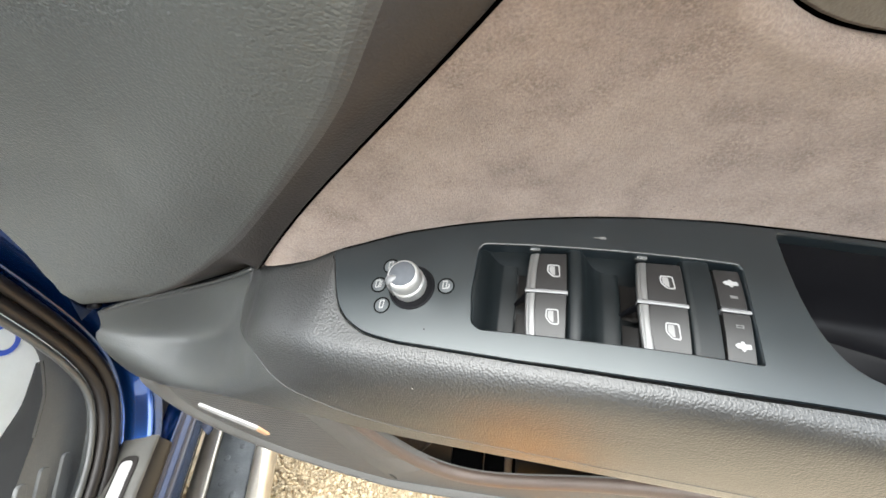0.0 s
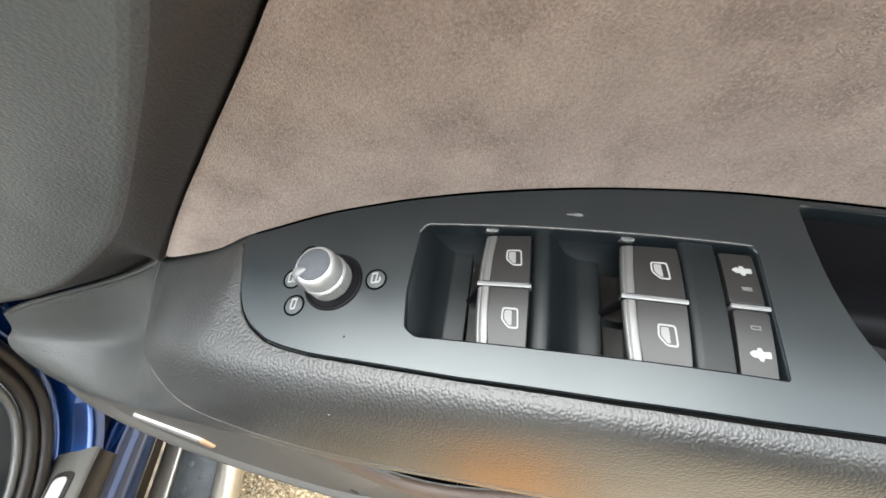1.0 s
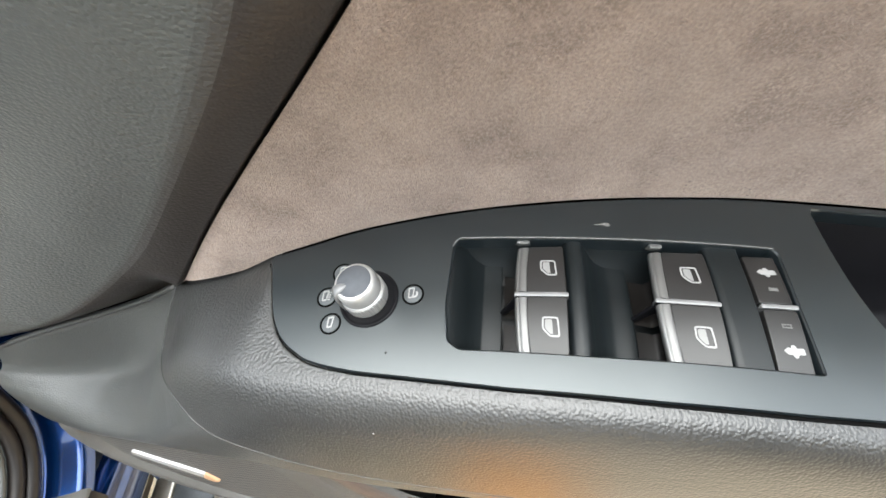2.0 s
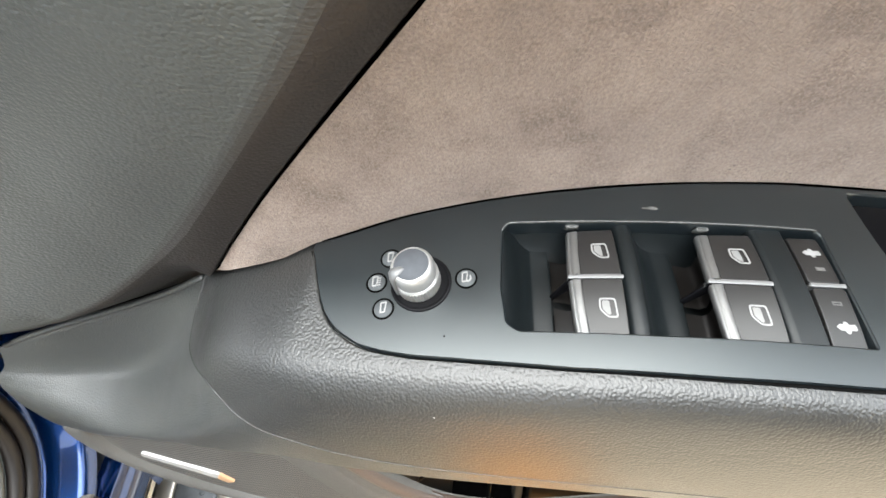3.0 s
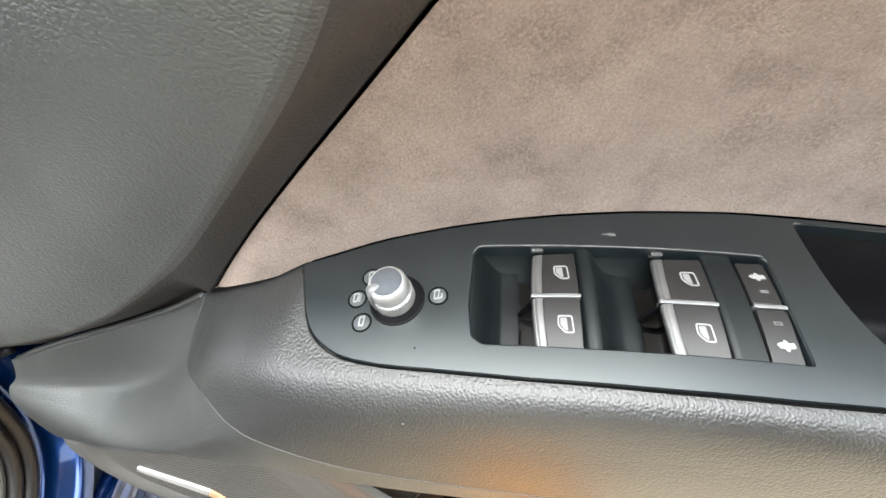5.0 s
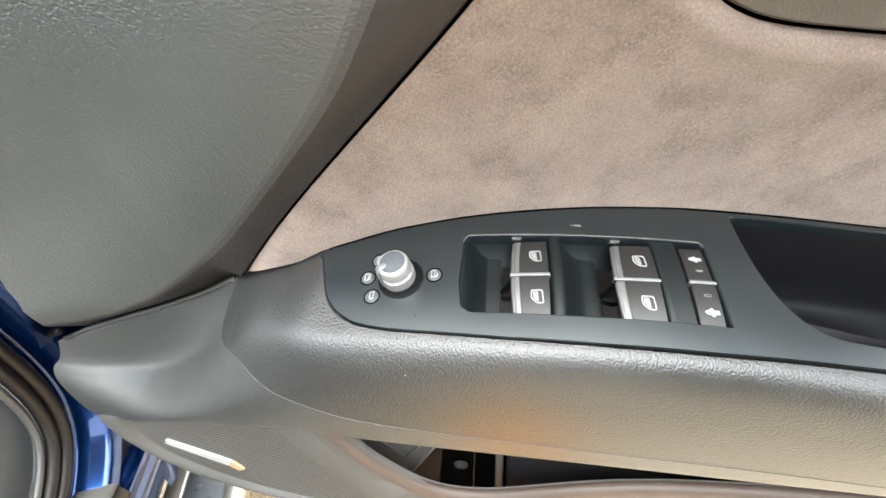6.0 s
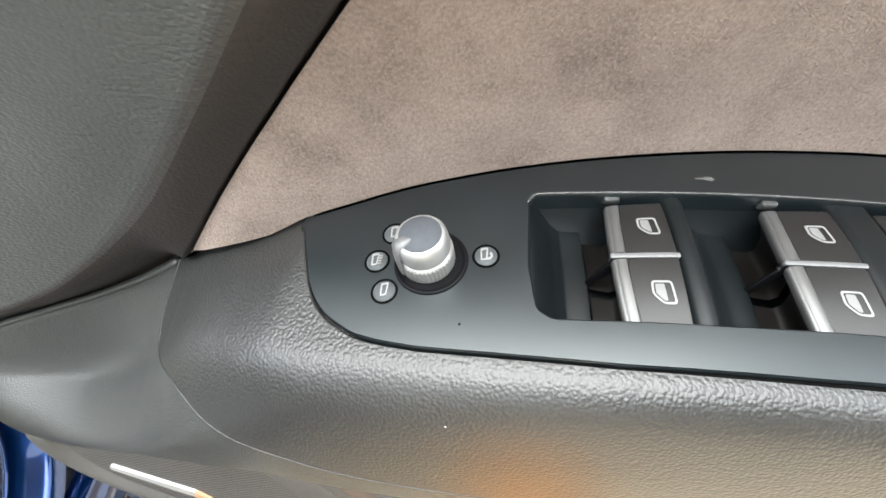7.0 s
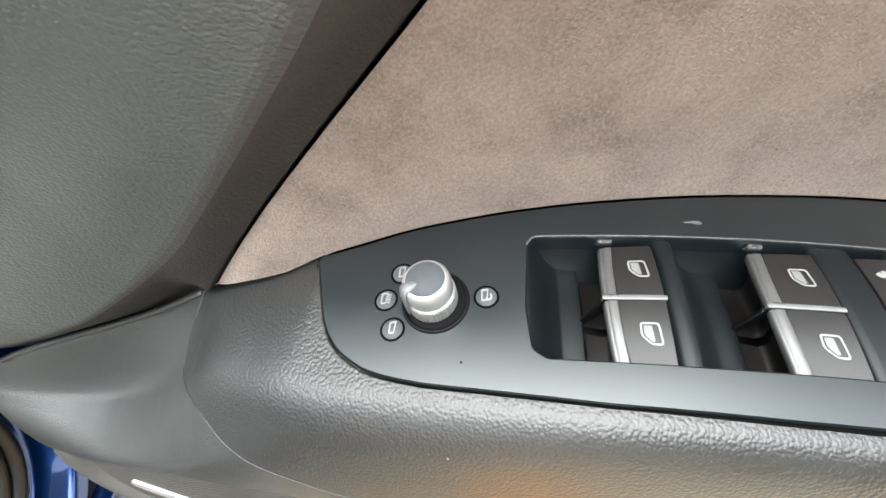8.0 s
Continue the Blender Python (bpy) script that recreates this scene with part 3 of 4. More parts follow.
GRILLE_LOW = [(-0.391, 0.590), (-0.394, 0.567), (-0.384, 0.540), (-0.362, 0.521), (-0.335, 0.512), (-0.298, 0.499), (-0.25, 0.492), (-0.19, 0.492), (-0.13, 0.497), (-0.09, 0.505)]
GRILLE_RIGHT = [(-0.10, 0.520), (-0.124, 0.546), (-0.155, 0.581), (-0.18, 0.622), (-0.205, 0.66)]
rim_curve = smooth_line(POCKET_RIM, 60, 3)
grille_loop = smooth_line(GRILLE_LOW, 40, 2) + GRILLE_RIGHT + [(-0.28, 0.66), (-0.36, 0.62)]
card_loop = smooth_line(CARD_LOW, 60, 3) + list(reversed(rim_curve)) + [(-0.2, 0.69), (-0.3, 0.65), (-0.38, 0.618)]
part("lower_card", sheet(card_loop, lambda x, z: (x, card_y(x, z) + 0.01 * max(0, (x + 0.2)) , z), 0.01, rim=[(0.002, 0.0008), (0.004, 0.003), (0.0045, 0.008)], towards=(0, -1, 0)), CARD, door, "grey-brown lower door card")
part("speaker_grille", sheet(grille_loop, lambda x, z: (x, card_y(x, z) + 0.01 * max(0, (x + 0.2)) - 0.0018, z), 0.008, rim=[(0.0003, 0.0018)], towards=(0, -1, 0)), GRILLE, door, "finely perforated grey speaker grille")
lens_loop = rounded([(-0.3615, 0.5590), (-0.2770, 0.5430), (-0.2835, 0.5310), (-0.3655, 0.5505)], 0.003)
tip_loop = rounded([(-0.2765, 0.5428), (-0.2640, 0.5300), (-0.2720, 0.5245), (-0.2830, 0.5308)], 0.0015)
reflector = part("door_reflector", sheet(lens_loop, lambda x, z: (x, card_y(x, z) - 0.0045, z), 0.006, rim=[(0.0006, 0.0006), (0.0006, 0.004)], towards=(0, -1, 0)), LENS, door, "slim white reflector with an amber tip")
part("amber_tip", sheet(tip_loop, lambda x, z: (x, card_y(x, z) - 0.0045, z), 0.006, rim=[(0.0006, 0.0006), (0.0006, 0.004)], towards=(0, -1, 0)), AMBER, reflector, "pointed amber tip")

border_rows = []
for x, z in smooth_line(GRILLE_RIGHT, 24, 2):
    y = card_y(x, z) + 0.01 * max(0, x + 0.2)
    border_rows.append([(x - 0.003, y + 0.002, z - 0.0025), (x - 0.0026, y - 0.0022, z - 0.002), (x - 0.001, y - 0.0028, z - 0.001), (x + 0.018, y - 0.0026, z + 0.013), (x + 0.040, y - 0.0014, z + 0.028), (x + 0.044, y + 0.002, z + 0.031)])
part("grille_border", loft(border_rows, towards=(0, -1, 0)), CARD, door, "smooth dark border beside the grille")
flange_rows = []
for (xi, zi), (xo, zo) in zip(smooth_line([(-0.389, 0.600)] + [(x - 0.004, z - 0.004) for x, z in GRILLE_LOW[:9]] + [(-0.05, 0.500), (0.08, 0.515)], 80, 2), smooth_line([p for p in CARD_LOW if p[0] < 0.0] + [(0.08, 0.499)], 80, 2)):
    yi, yo = card_y(xi, zi), card_y(xo, zo)
    flange_rows.append([(xi + (xo - xi) * k, yi + (yo - yi) * k - b, zi + (zo - zi) * k) for k, b in ((0.0, -0.004), (0.12, -0.001), (0.3, 0.0045), (0.42, 0.006), (0.58, 0.006), (0.8, 0.003), (1.0, -0.001), (1.12, -0.006))])
part("card_flange", loft(flange_rows, towards=(0, -1, 0)), CARD, door, "smooth grey rounded flange round the grille")
low_rows = [[(x, card_y(x, z) + 0.01 * max(0, x + 0.2) + a, z - b) for a, b in ((0.004, 0.003), (0.010, 0.008), (0.016, 0.011))] for x, z in smooth_line(CARD_LOW, 60, 3)]
part("card_underside", loft(low_rows, towards=(0, -0.3, -1)), CARD, door)
lip_rows = []
for x, z in rim_curve:
    y = card_y(x, z) + 0.01 * max(0, x + 0.2)
    lip_rows.append([(x - 0.004, y - 0.0015, z - 0.016), (x - 0.002, y - 0.0035, z - 0.008), (x, y - 0.003, z), (x, y, z + 0.004), (x, y + 0.006, z + 0.005), (x, y + 0.009, z), (x, y + 0.009, z - 0.02)])
part("pocket_rim", loft(lip_rows, towards=(0, -0.5, 1)), RIM, door, "rounded brown-grey pocket rim")

# pocket: inner wall, floor and contents
pocket_back = [[(x, y, z) for y, z in ((0.262, 0.71), (0.258, 0.53), (0.25, 0.445), (0.19, 0.44))] for x in np.linspace(-0.2, 0.6, 20)]
part("pocket_liner", loft(pocket_back, towards=(0, -1, 0.5)), GAP, door, "black map pocket liner")


def upright(corners, y, depth, bevel=0.0015):
    """A bevelled plate that stands in the pocket, its face at y."""
    return slab([(x, y, z) for x, z in corners], depth, bevel)


BOXC = material("kit_pouch", (0.06, 0.058, 0.055), 0.7, noise_scale=60, noise_amount=0.2, bump=("grain", 900, 0.0003))
PIPING = material("pouch_piping", (0.13, 0.115, 0.10), 0.7, noise_scale=90, noise_amount=0.2)
pouch = thing("pocket_pouch", "flat dark grey stitched pouch in the door pocket", "pouch")
part("pouch_body", upright([(-0.19, 0.445), (-0.093, 0.445), (-0.0727, 0.4924), (-0.034, 0.5768), (-0.008, 0.635), (-0.19, 0.66)], 0.213, 0.006, 0.002), BOXC, pouch)
part("pouch_piping", bead([(-0.093, 0.2125, 0.447), (-0.0727, 0.2125, 0.4924), (-0.034, 0.2125, 0.5768), (-0.008, 0.2125, 0.635)], 0.0018), PIPING, pouch, "paler piped edge")
part("pouch_stitching", bead([(-0.125, 0.2125, 0.61), (-0.0966, 0.2125, 0.579), (-0.0690, 0.2125, 0.5495), (-0.0685, 0.2125, 0.5490), (-0.0492, 0.2125, 0.5786), (-0.030, 0.2125, 0.608)], 0.0011), PIPING, pouch, "pale stitched corner")
part("pocket_insert", upright([(-0.10, 0.445), (-0.0293, 0.445), (-0.0253, 0.5652), (-0.022, 0.66), (-0.10, 0.66)], 0.2205, 0.012), KICKDARK, door, "smooth black pocket insert")
part("pocket_divider", upright([(0.0163, 0.445), (0.0176, 0.445), (0.0140, 0.5707), (0.0112, 0.66), (0.0099, 0.66), (0.0127, 0.5707)], 0.215, 0.03, 0.0003), TRAY, door)
part("pocket_divider", upright([(0.0462, 0.445), (0.0563, 0.445), (0.0467, 0.570), (0.0397, 0.66), (0.0307, 0.66), (0.0377, 0.570)], 0.2150, 0.02, 0.002), CARD, door)
part("pocket_panel", upright([(0.0612, 0.445), (0.58, 0.445), (0.58, 0.604), (0.17, 0.594), (0.0485, 0.590)], 0.205, 0.02, 0.004), KICKDARK, door, "smooth dark inner panel")
part("screw_cap", lathe([(0.010, 0.0), (0.009, 0.002), (0.003, 0.0026)], Matrix.Translation((-0.002, 0.248, 0.475)) @ pose(0, 0, 0, 90), 20), CARD, door, "round dark screw cap")

part("trim_tip_piece", bead([(-0.452, 0.2215, 0.7040), (-0.447, 0.2190, 0.7085), (-0.436, 0.2170, 0.7130), (-0.430, 0.2180, 0.7150)], 0.0042), BLACK, door, "small black rounded piece at the tip of the trim")
part("belt_cap", slab([(-0.385, 0.135, 1.072), (0.62, 0.150, 1.078), (0.62, 0.325, 1.078), (-0.44, 0.325, 1.072)], 0.012, 0.004), TRIM, door, "dark grey cap along the window line")
# painted front end of the door
end_rows = []
for z in np.linspace(0.70, 1.06, 16):
    xl = float(np.interp(z, [0.6, 0.69, 0.725, 0.83, 0.95, 1.14], [-0.475, -0.452, -0.440, -0.402, -0.388, -0.375]))
    end_rows.append([(xl, max(0.2, panel_y(xl, max(z, 0.72))) + 0.004, z), (xl - 0.002, 0.235, z), (xl - 0.012, 0.25, z), (xl - 0.014, 0.275, z), (-0.46, 0.285, z), (-0.46, 0.33, z)])
part("door_end", loft(end_rows, towards=(-1, -0.3, 0)), BLUE, door, "dark blue painted door end")

# outer shell
shell = [[(x, y, z) for y, z in ((0.285, 0.49), (0.285, 0.45), (0.31, 0.43), (0.36, 0.44), (0.385, 0.5), (0.39, 0.75), (0.372, 0.98), (0.352, 1.04), (0.33, 1.06), (0.285, 1.05), (0.285, 0.8))] for x in np.linspace(-0.455, 0.64, 14)]
part("outer_skin", loft(shell, closed=True), BLUE, door, "deep blue painted outer skin")

# ---- window switch panel ----
switches = thing("switch_panel", "satin black driver's switch panel set into the armrest", "switch panel")
back_line = [(x, pad_back(x) - 0.0008) for x in np.linspace(-0.1202, 0.59, 90)]
front_line = [(x, pad_front(x) + 0.0008) for x in list(np.linspace(-0.1208, -0.06, 30)) + list(np.linspace(-0.055, 0.59, 60))]
WELL = rounded([(-0.0105, 0.2160), (-0.0072, 0.2196), (0.0700, 0.2202), (0.1565, 0.2212), (0.1590, 0.2185), (0.1592, 0.1705), (0.1590, 0.1604), (0.0600, 0.1596), (-0.0030, 0.1600), (-0.0092, 0.1640), (-0.0117, 0.182)], 0.0022)
CUP = smooth_line([(0.1868, 0.249), (0.2334, 0.2515), (0.31, 0.2585), (0.45, 0.27)], 14, 1) + smooth_line([(0.46, 0.26), (0.46, 0.175), (0.44, 0.163)], 12, 1) + smooth_line([(0.34, 0.16), (0.2475, 0.1618), (0.2205, 0.1618), (0.2045, 0.1692), (0.1942, 0.185), (0.1885, 0.206), (0.1858, 0.228), (0.1850, 0.246)], 34, 2)
on_pad = lambda x, y: (x, y, pad_z(x, y))
pad_bm = sheet(front_line + list(reversed(back_line)), on_pad, 0.006, holes=(WELL, CUP), rim=[(-0.0002, 0.00005), (-0.0001 + 0.0006, 0.0004), (0.0008, 0.0011), (0.0008, 0.026)], towards=(0, 0, 1))
bezel = part("bezel", pad_bm, PAD, switches, "satin black soft-painted bezel")


# black bead laid in the bezel gap, its shade put into the colour
gap_line = []
for (xa, ya), (xb, yb) in zip(front_line, front_line[1:]):
    n = Vector((yb - ya, xa - xb)).normalized() * 0.0013
    n = n if n.x < 0 or n.y < 0 else -n
    gap_line.append((xa + n.x, ya + n.y, pad_z(xa, ya) - 0.0022))
part("bezel_gap_line", bead(gap_line, [float(np.interp(p[0], [-0.12, -0.06, 0.05, 0.3], [0.0005, 0.0008, 0.0012, 0.0016])) for p in gap_line]), GAP, switches, "thin black bead drawn as the shaded gap under the bezel")


def true_normals(ob, height):
    """Exact normals for a skin that follows z = height(x, y); its rolled edges keep their own."""
    e, out = 1e-4, []
    for v in ob.data.vertices:
        x, y, z = v.co
        if abs(z - height(x, y)) < 2e-5:
            out.append(Vector(((height(x - e, y) - height(x + e, y)) / (2 * e), (height(x, y - e) - height(x, y + e)) / (2 * e), 1)).normalized())
        else:
            out.append(v.normal.copy())
    ob.data.normals_split_custom_set_from_vertices(out)


true_normals(bezel, pad_z)

ring = resample(WELL, (0.002, 0.002))
far_end = max(range(len(ring)), key=lambda k: ring[k][0] - ring[k][1])
edge_line = [p for p in ring[far_end:] + ring[:far_end] if p[1] > 0.2145 and p[0] < 0.157]
# paler bead only along the back edge, where the highlight is put in
part("well_edge_glint", bead([(x, y, pad_z(x, y) - 0.0001) for x, y in edge_line], 0.0007), TRIM, switches, "thin paler bead giving the highlight on the back edge of the well")
cup_rows = []
mid = Vector((0.32, 0.21))
for k, (shrink, depth) in enumerate(((1.0, 0.008), (0.99, 0.03), (0.97, 0.05), (0.94, 0.068), (0.85, 0.078), (0.4, 0.08), (0.02, 0.08))):
    cup_rows.append([(mid.x + (x - mid.x) * shrink, mid.y + (y - mid.y) * shrink, pad_z(x, y) - depth) for x, y in CUP + CUP[:1]])
part("pull_cup", loft(cup_rows, towards=(0, 0, 1)), BLACK, switches, "deep black pull cup")


box_mid = Vector((0.073, 0.19))
box_rows = [[(box_mid.x + (x - box_mid.x) * k, box_mid.y + (y - box_mid.y) * (k * 2 - 1 if k > 1 else k), pad_z(x, y) - d) for x, y in WELL + WELL[:1]] for k, d in ((1.05, 0.004), (1.05, 0.034), (0.9, 0.036), (0.1, 0.036))]
part("switch_box", loft(box_rows, towards=(0, 0, 1)), TRAY, switches, "black box round the switches")


def flowing(x, xs, ys):
    """A smooth curve through points that never swings past them."""
    k = min(max(int(np.searchsorted(xs, x)) - 1, 0), len(xs) - 2)
    slopes = [(b - a) / (q - p) for p, q, a, b in zip(xs, xs[1:], ys, ys[1:])]

    def lean(n):
        if n == 0 or n == len(xs) - 1 or slopes[n - 1] * slopes[n] <= 0:
            return 0.0
        return 2 * slopes[n - 1] * slopes[n] / (slopes[n - 1] + slopes[n])

    w = xs[k + 1] - xs[k]
    t = min(1.0, max(0.0, (x - xs[k]) / w))
    a, b = lean(k) * w, lean(k + 1) * w
    return ys[k] + t * (a + t * (3 * (ys[k + 1] - ys[k]) - 2 * a - b + t * (2 * (ys[k] - ys[k + 1]) + a + b)))


def tray(x, y):
    """The floor of the switch well, below the pad: two finger scoops, a rounded hump between them and a flat plate."""
    d = flowing(x, TRAY_X, TRAY_D)
    return (x, y, pad_z(x, y) - d - 2.0 * (y - 0.19) ** 2)


TRAY_X = [-0.0132, -0.0115, -0.0095, -0.007, -0.003, 0.002, 0.006, 0.009, 0.0192, 0.0195, 0.0492, 0.0496, 0.0503, 0.0525, 0.0555, 0.0582,
          0.0600, 0.0620, 0.0650, 0.0690, 0.0730, 0.0780, 0.0889, 0.0892, 0.1215, 0.1219, 0.1226, 0.1240, 0.1265, 0.1392, 0.1398, 0.16]
TRAY_D = [0.0004, 0.0008, 0.0021, 0.0048, 0.0100, 0.0168, 0.0208, 0.0228, 0.0238, 0.0360, 0.0360, 0.0090, 0.0052, 0.0020, 0.0010, 0.0016,
          0.0034, 0.0064, 0.0115, 0.0168, 0.0203, 0.0226, 0.0240, 0.0370, 0.0370, 0.0090, 0.0036, 0.0018, 0.0011, 0.0011, 0.0120, 0.0120]
rows = [[tray(x, y) for y in np.linspace(0.1580, 0.2235, 22)] for x in np.linspace(-0.0132, 0.16, 420)]
part("switch_tray", loft(rows, towards=(0, 0, 1)), TRAY, switches, "black moulded switch tray with finger scoops")


def key_surface(x0, x1, y0, y1, tilt):
    """Crowned key top: falls away towards the finger lip at x0 and towards both ends of its pair."""
    return lambda x, y: (x, y, pad_z(x, y) - 0.0006 - tilt * (x1 - x) / (x1 - x0) - 3.0 * (y - 0.19) ** 2)


KEY_RIM = [(0.0003, 0.0001), (0.0005, 0.0005), (0.0005, 0.008)]


def raised(f, h):
    return lambda x, y: (f(x, y)[0], f(x, y)[1], f(x, y)[2] + h)


def symbol(shape, centre, scale, f, h=0.00025, hole=None):
    """A thin printed mark laid on a key top."""
    at = lambda l: [(centre[0] + u * scale, centre[1] + v * scale) for u, v in l]
    return sheet(at(shape), raised(f, h), 0.003, holes=(at(hole),) if hole else (), rim=[(0.0, h)], towards=(0, 0, 1))


PANE = rounded([(-3.7, 4.2), (3.3, 4.2), (3.9, -4.2), (-0.6, -4.2), (-3.9, -0.9)], 1.3, 4)
PANE_IN = rounded([(-3.0, 3.5), (2.65, 3.5), (3.2, -3.5), (-0.4, -3.5), (-3.2, -0.6)], 0.8, 3)
PANE_BAR = rounded([(-2.5, 3.0), (0.55, 3.0), (0.9, -3.0), (-0.3, -3.0), (-2.6, -0.5)], 0.5, 2)
CHILD = rounded([(-5.0, 0.2), (-2.6, 1.9), (-1.3, 1.2), (-1.0, 2.9), (0.9, 2.7), (1.2, 1.3), (4.6, 1.6), (4.9, -1.3), (1.4, -1.4), (1.2, -2.9), (-0.6, -2.8), (-1.1, -1.3), (-2.9, -1.7)], 0.6, 2)
RECT = [(-2.4, 1.0), (2.4, 1.0), (2.4, -1.0), (-2.4, -1.0)]
RECT_IN = [(-1.7, 0.45), (1.7, 0.45), (1.7, -0.45), (-1.7, -0.45)]


def skewed(f, xm):
    """The keys stand a little askew in the well."""
    return lambda x, y: f(x, y - 0.085 * (x - xm))


def bow(y):
    """Plan of the finger lips, fuller at the middle of the pair."""
    return 2.2 * (y - 0.19) ** 2


def window_key(x0, x1, y0, y1, tip):
    f = skewed(key_surface(x0, x1, y0, y1, 0.0036), (x0 + x1) / 2)
    body = sheet(rounded([(x0 + 0.0062 + bow(y0), y0), (x1, y0), (x1, y1), (x0 + 0.0062 + bow(y1), y1), (x0 + 0.0062, (y0 + y1) / 2)], 0.0008, 2), f, 0.003, rim=KEY_RIM, towards=(0, 0, 1))
    ob = part("window_switch", body, KEY, switches, "dark grey rocker switch with a white window symbol")
    # finger lip: a rolled nose, a fine groove and a flat band
    across = ((0.0007, 0.0044), (0.0001, 0.0028), (0.0, 0.0018), (0.0002, 0.0009), (0.0007, 0.0003), (0.0013, 0.0001), (0.0015, 0.0004), (0.0017, 0.0004), (0.0019, 0.0), (0.0030, -0.0002), (0.0052, -0.0002), (0.0058, 0.0002), (0.0059, 0.004))
    lip = [[f(x0 + a + bow(y), y)[:2] + (f(x0 + a + bow(y), y)[2] - d,) for a, d in across] for y in np.linspace(y0, y1, 12)]
    part("chrome_strip", loft(lip, towards=(0, 0, 1)), CHROME, ob, "satin chrome finger lip")
    # hollow below the lip: a dark key front and its brown foot plate
    skirt = [[f(x0 + a, y)[:2] + (f(x0, y)[2] - d,) for a, d in ((0.0016, 0.003), (0.0045, 0.007), (0.0075, 0.013), (0.0078, 0.0205), (0.0050, 0.0228), (-0.0036, 0.0222))] for y in np.linspace(y0 + 0.0004, y1 - 0.0004, 8)]
    part("key_front", loft(skirt, towards=(-1, 0, 0.3)), SKIRT, ob, "dull dark brown key front")
    c = ((x0 + x1) / 2 + 0.0046, y0 + (y1 - y0) * tip)
    part("symbol", symbol(PANE, c, 0.00108, f, hole=PANE_IN), WHITE, ob, "white window symbol")
    part("symbol_bar", symbol(PANE_BAR, c, 0.00108, f), FILL, ob)


def divider(x0, x1, y, f):
    bar = sheet([(x0 - 0.0004, y - 0.0010), (x1 + 0.001, y - 0.0010), (x1 + 0.001, y + 0.0010), (x0 - 0.0004, y + 0.0010)], lambda x, yy: f(x, yy)[:2] + (f(x, yy)[2] + 0.0008 - 400 * (yy - y) ** 2,), 0.0008, rim=[(0.0002, 0.0002), (0.0002, 0.006)], towards=(0, 0, 1))
    part("divider_bar", bar, POINTER, switches, "slim satin divider bar")


for x0, x1 in ((0.0242, 0.0488), (0.0938, 0.1208)):
    window_key(x0, x1, 0.1912, 0.2178, 0.5)
    window_key(x0, x1, 0.1604, 0.1882, 0.5)
    divider(x0, x1, 0.1897, skewed(key_surface(x0, x1, 0, 1, 0.0036), (x0 + x1) / 2))
    top = pad_z(x0, 0.19)
    fin = slab([(x0 + 0.0015, 0.1905, top - 0.0036), (x0 - 0.0072, 0.1938, top - 0.0248), (x0 - 0.0058, 0.1938, top - 0.0268), (x0 + 0.0045, 0.1905, top - 0.0110)], 0.0018, 0.0005)
    part("key_fin", fin, BLACK, switches, "thin black fin between the keys")
    lug = sheet(rounded([(x0 + 0.0012, 0.2188), (x0 + 0.0072, 0.2188), (x0 + 0.0072, 0.2206), (x0 + 0.0012, 0.2206)], 0.0008, 3), lambda x, y: (x, y, pad_z(x, y) - 0.0026 - 300 * (y - 0.2200) ** 2), 0.001, rim=[(0.0004, 0.0003), (0.0006, 0.0010), (0.0006, 0.004)], towards=(0, 0, 1))
    part("lug", lug, TRIM, switches, "small bright moulded lug")

for y0, y1, mark, ring in ((0.1925, 0.2180, 0.0035, False), (0.1612, 0.1885, -0.004, True)):
    f = key_surface(0.1418, 0.1572, y0, y1, 0.0008)
    lock = part("child_lock_button", sheet(rounded([(0.1416, y0), (0.1560, y0), (0.1566, y1), (0.1420, y1)], 0.0008, 2), f, 0.003, rim=KEY_RIM, towards=(0, 0, 1)), KEY, switches, "dark grey rear lock button with a white symbol")
    part("symbol", symbol(CHILD, (0.1500, (y0 + y1) / 2 + mark), 0.00092, f), WHITE, lock, "white rear lock symbol")
    part("indicator", symbol(RECT, (0.1500, (y0 + y1) / 2 - mark * 1.7), 0.0009, f, hole=RECT_IN if ring else None), GREYPRINT, lock, "small grey indicator window")
divider(0.1418, 0.1568, 0.1905, key_surface(0.1418, 0.1572, 0, 1, 0.0008))

# small printed lock mark on the bezel
KEYMARK = rounded([(-5.5, 0.5), (-1.0, 0.7), (0.0, 1.4), (3.5, 1.5), (5.5, 0.0), (3.5, -1.3), (0.0, -1.1), (-1.0, -0.4), (-5.5, -0.5)], 0.4, 2)
part("lock_mark", symbol(KEYMARK, (0.071, 0.2285), 0.0008, on_pad, h=0.0002), GREYPRINT, switches, "small grey printed mark")

# ---- mirror adjuster ----
mirror = thing("mirror_adjuster", "satin aluminium mirror adjuster knob in a black collar", "control knob")


def pad_pose(x, y, up=0.0):
    """A pose on the pad, z along its normal."""
    e = 1e-4
    n = Vector((-(pad_z(x + e, y) - pad_z(x, y)) / e, -(pad_z(x, y + e) - pad_z(x, y)) / e, 1)).normalized()
    xa = Vector((1, 0, 0)) - n * n.x
    xa.normalize()
    ya = n.cross(xa)
    m = Matrix((xa, ya, n)).transposed().to_4x4()
    m.translation = Vector((x, y, pad_z(x, y))) + n * up
    return m


KX, KY = -0.0530, 0.1855
km = pad_pose(KX, KY)
collar = lathe([(0.0165, 0.0002), (0.0162, 0.0010), (0.0150, 0.0012), (0.0146, 0.0004), (0.0140, 0.0003), (0.0105, 0.0003)], km)
part("collar", collar, BLACK, mirror, "glossy black collar")
nm = pad_pose(KX - 0.0010, KY + 0.0004)
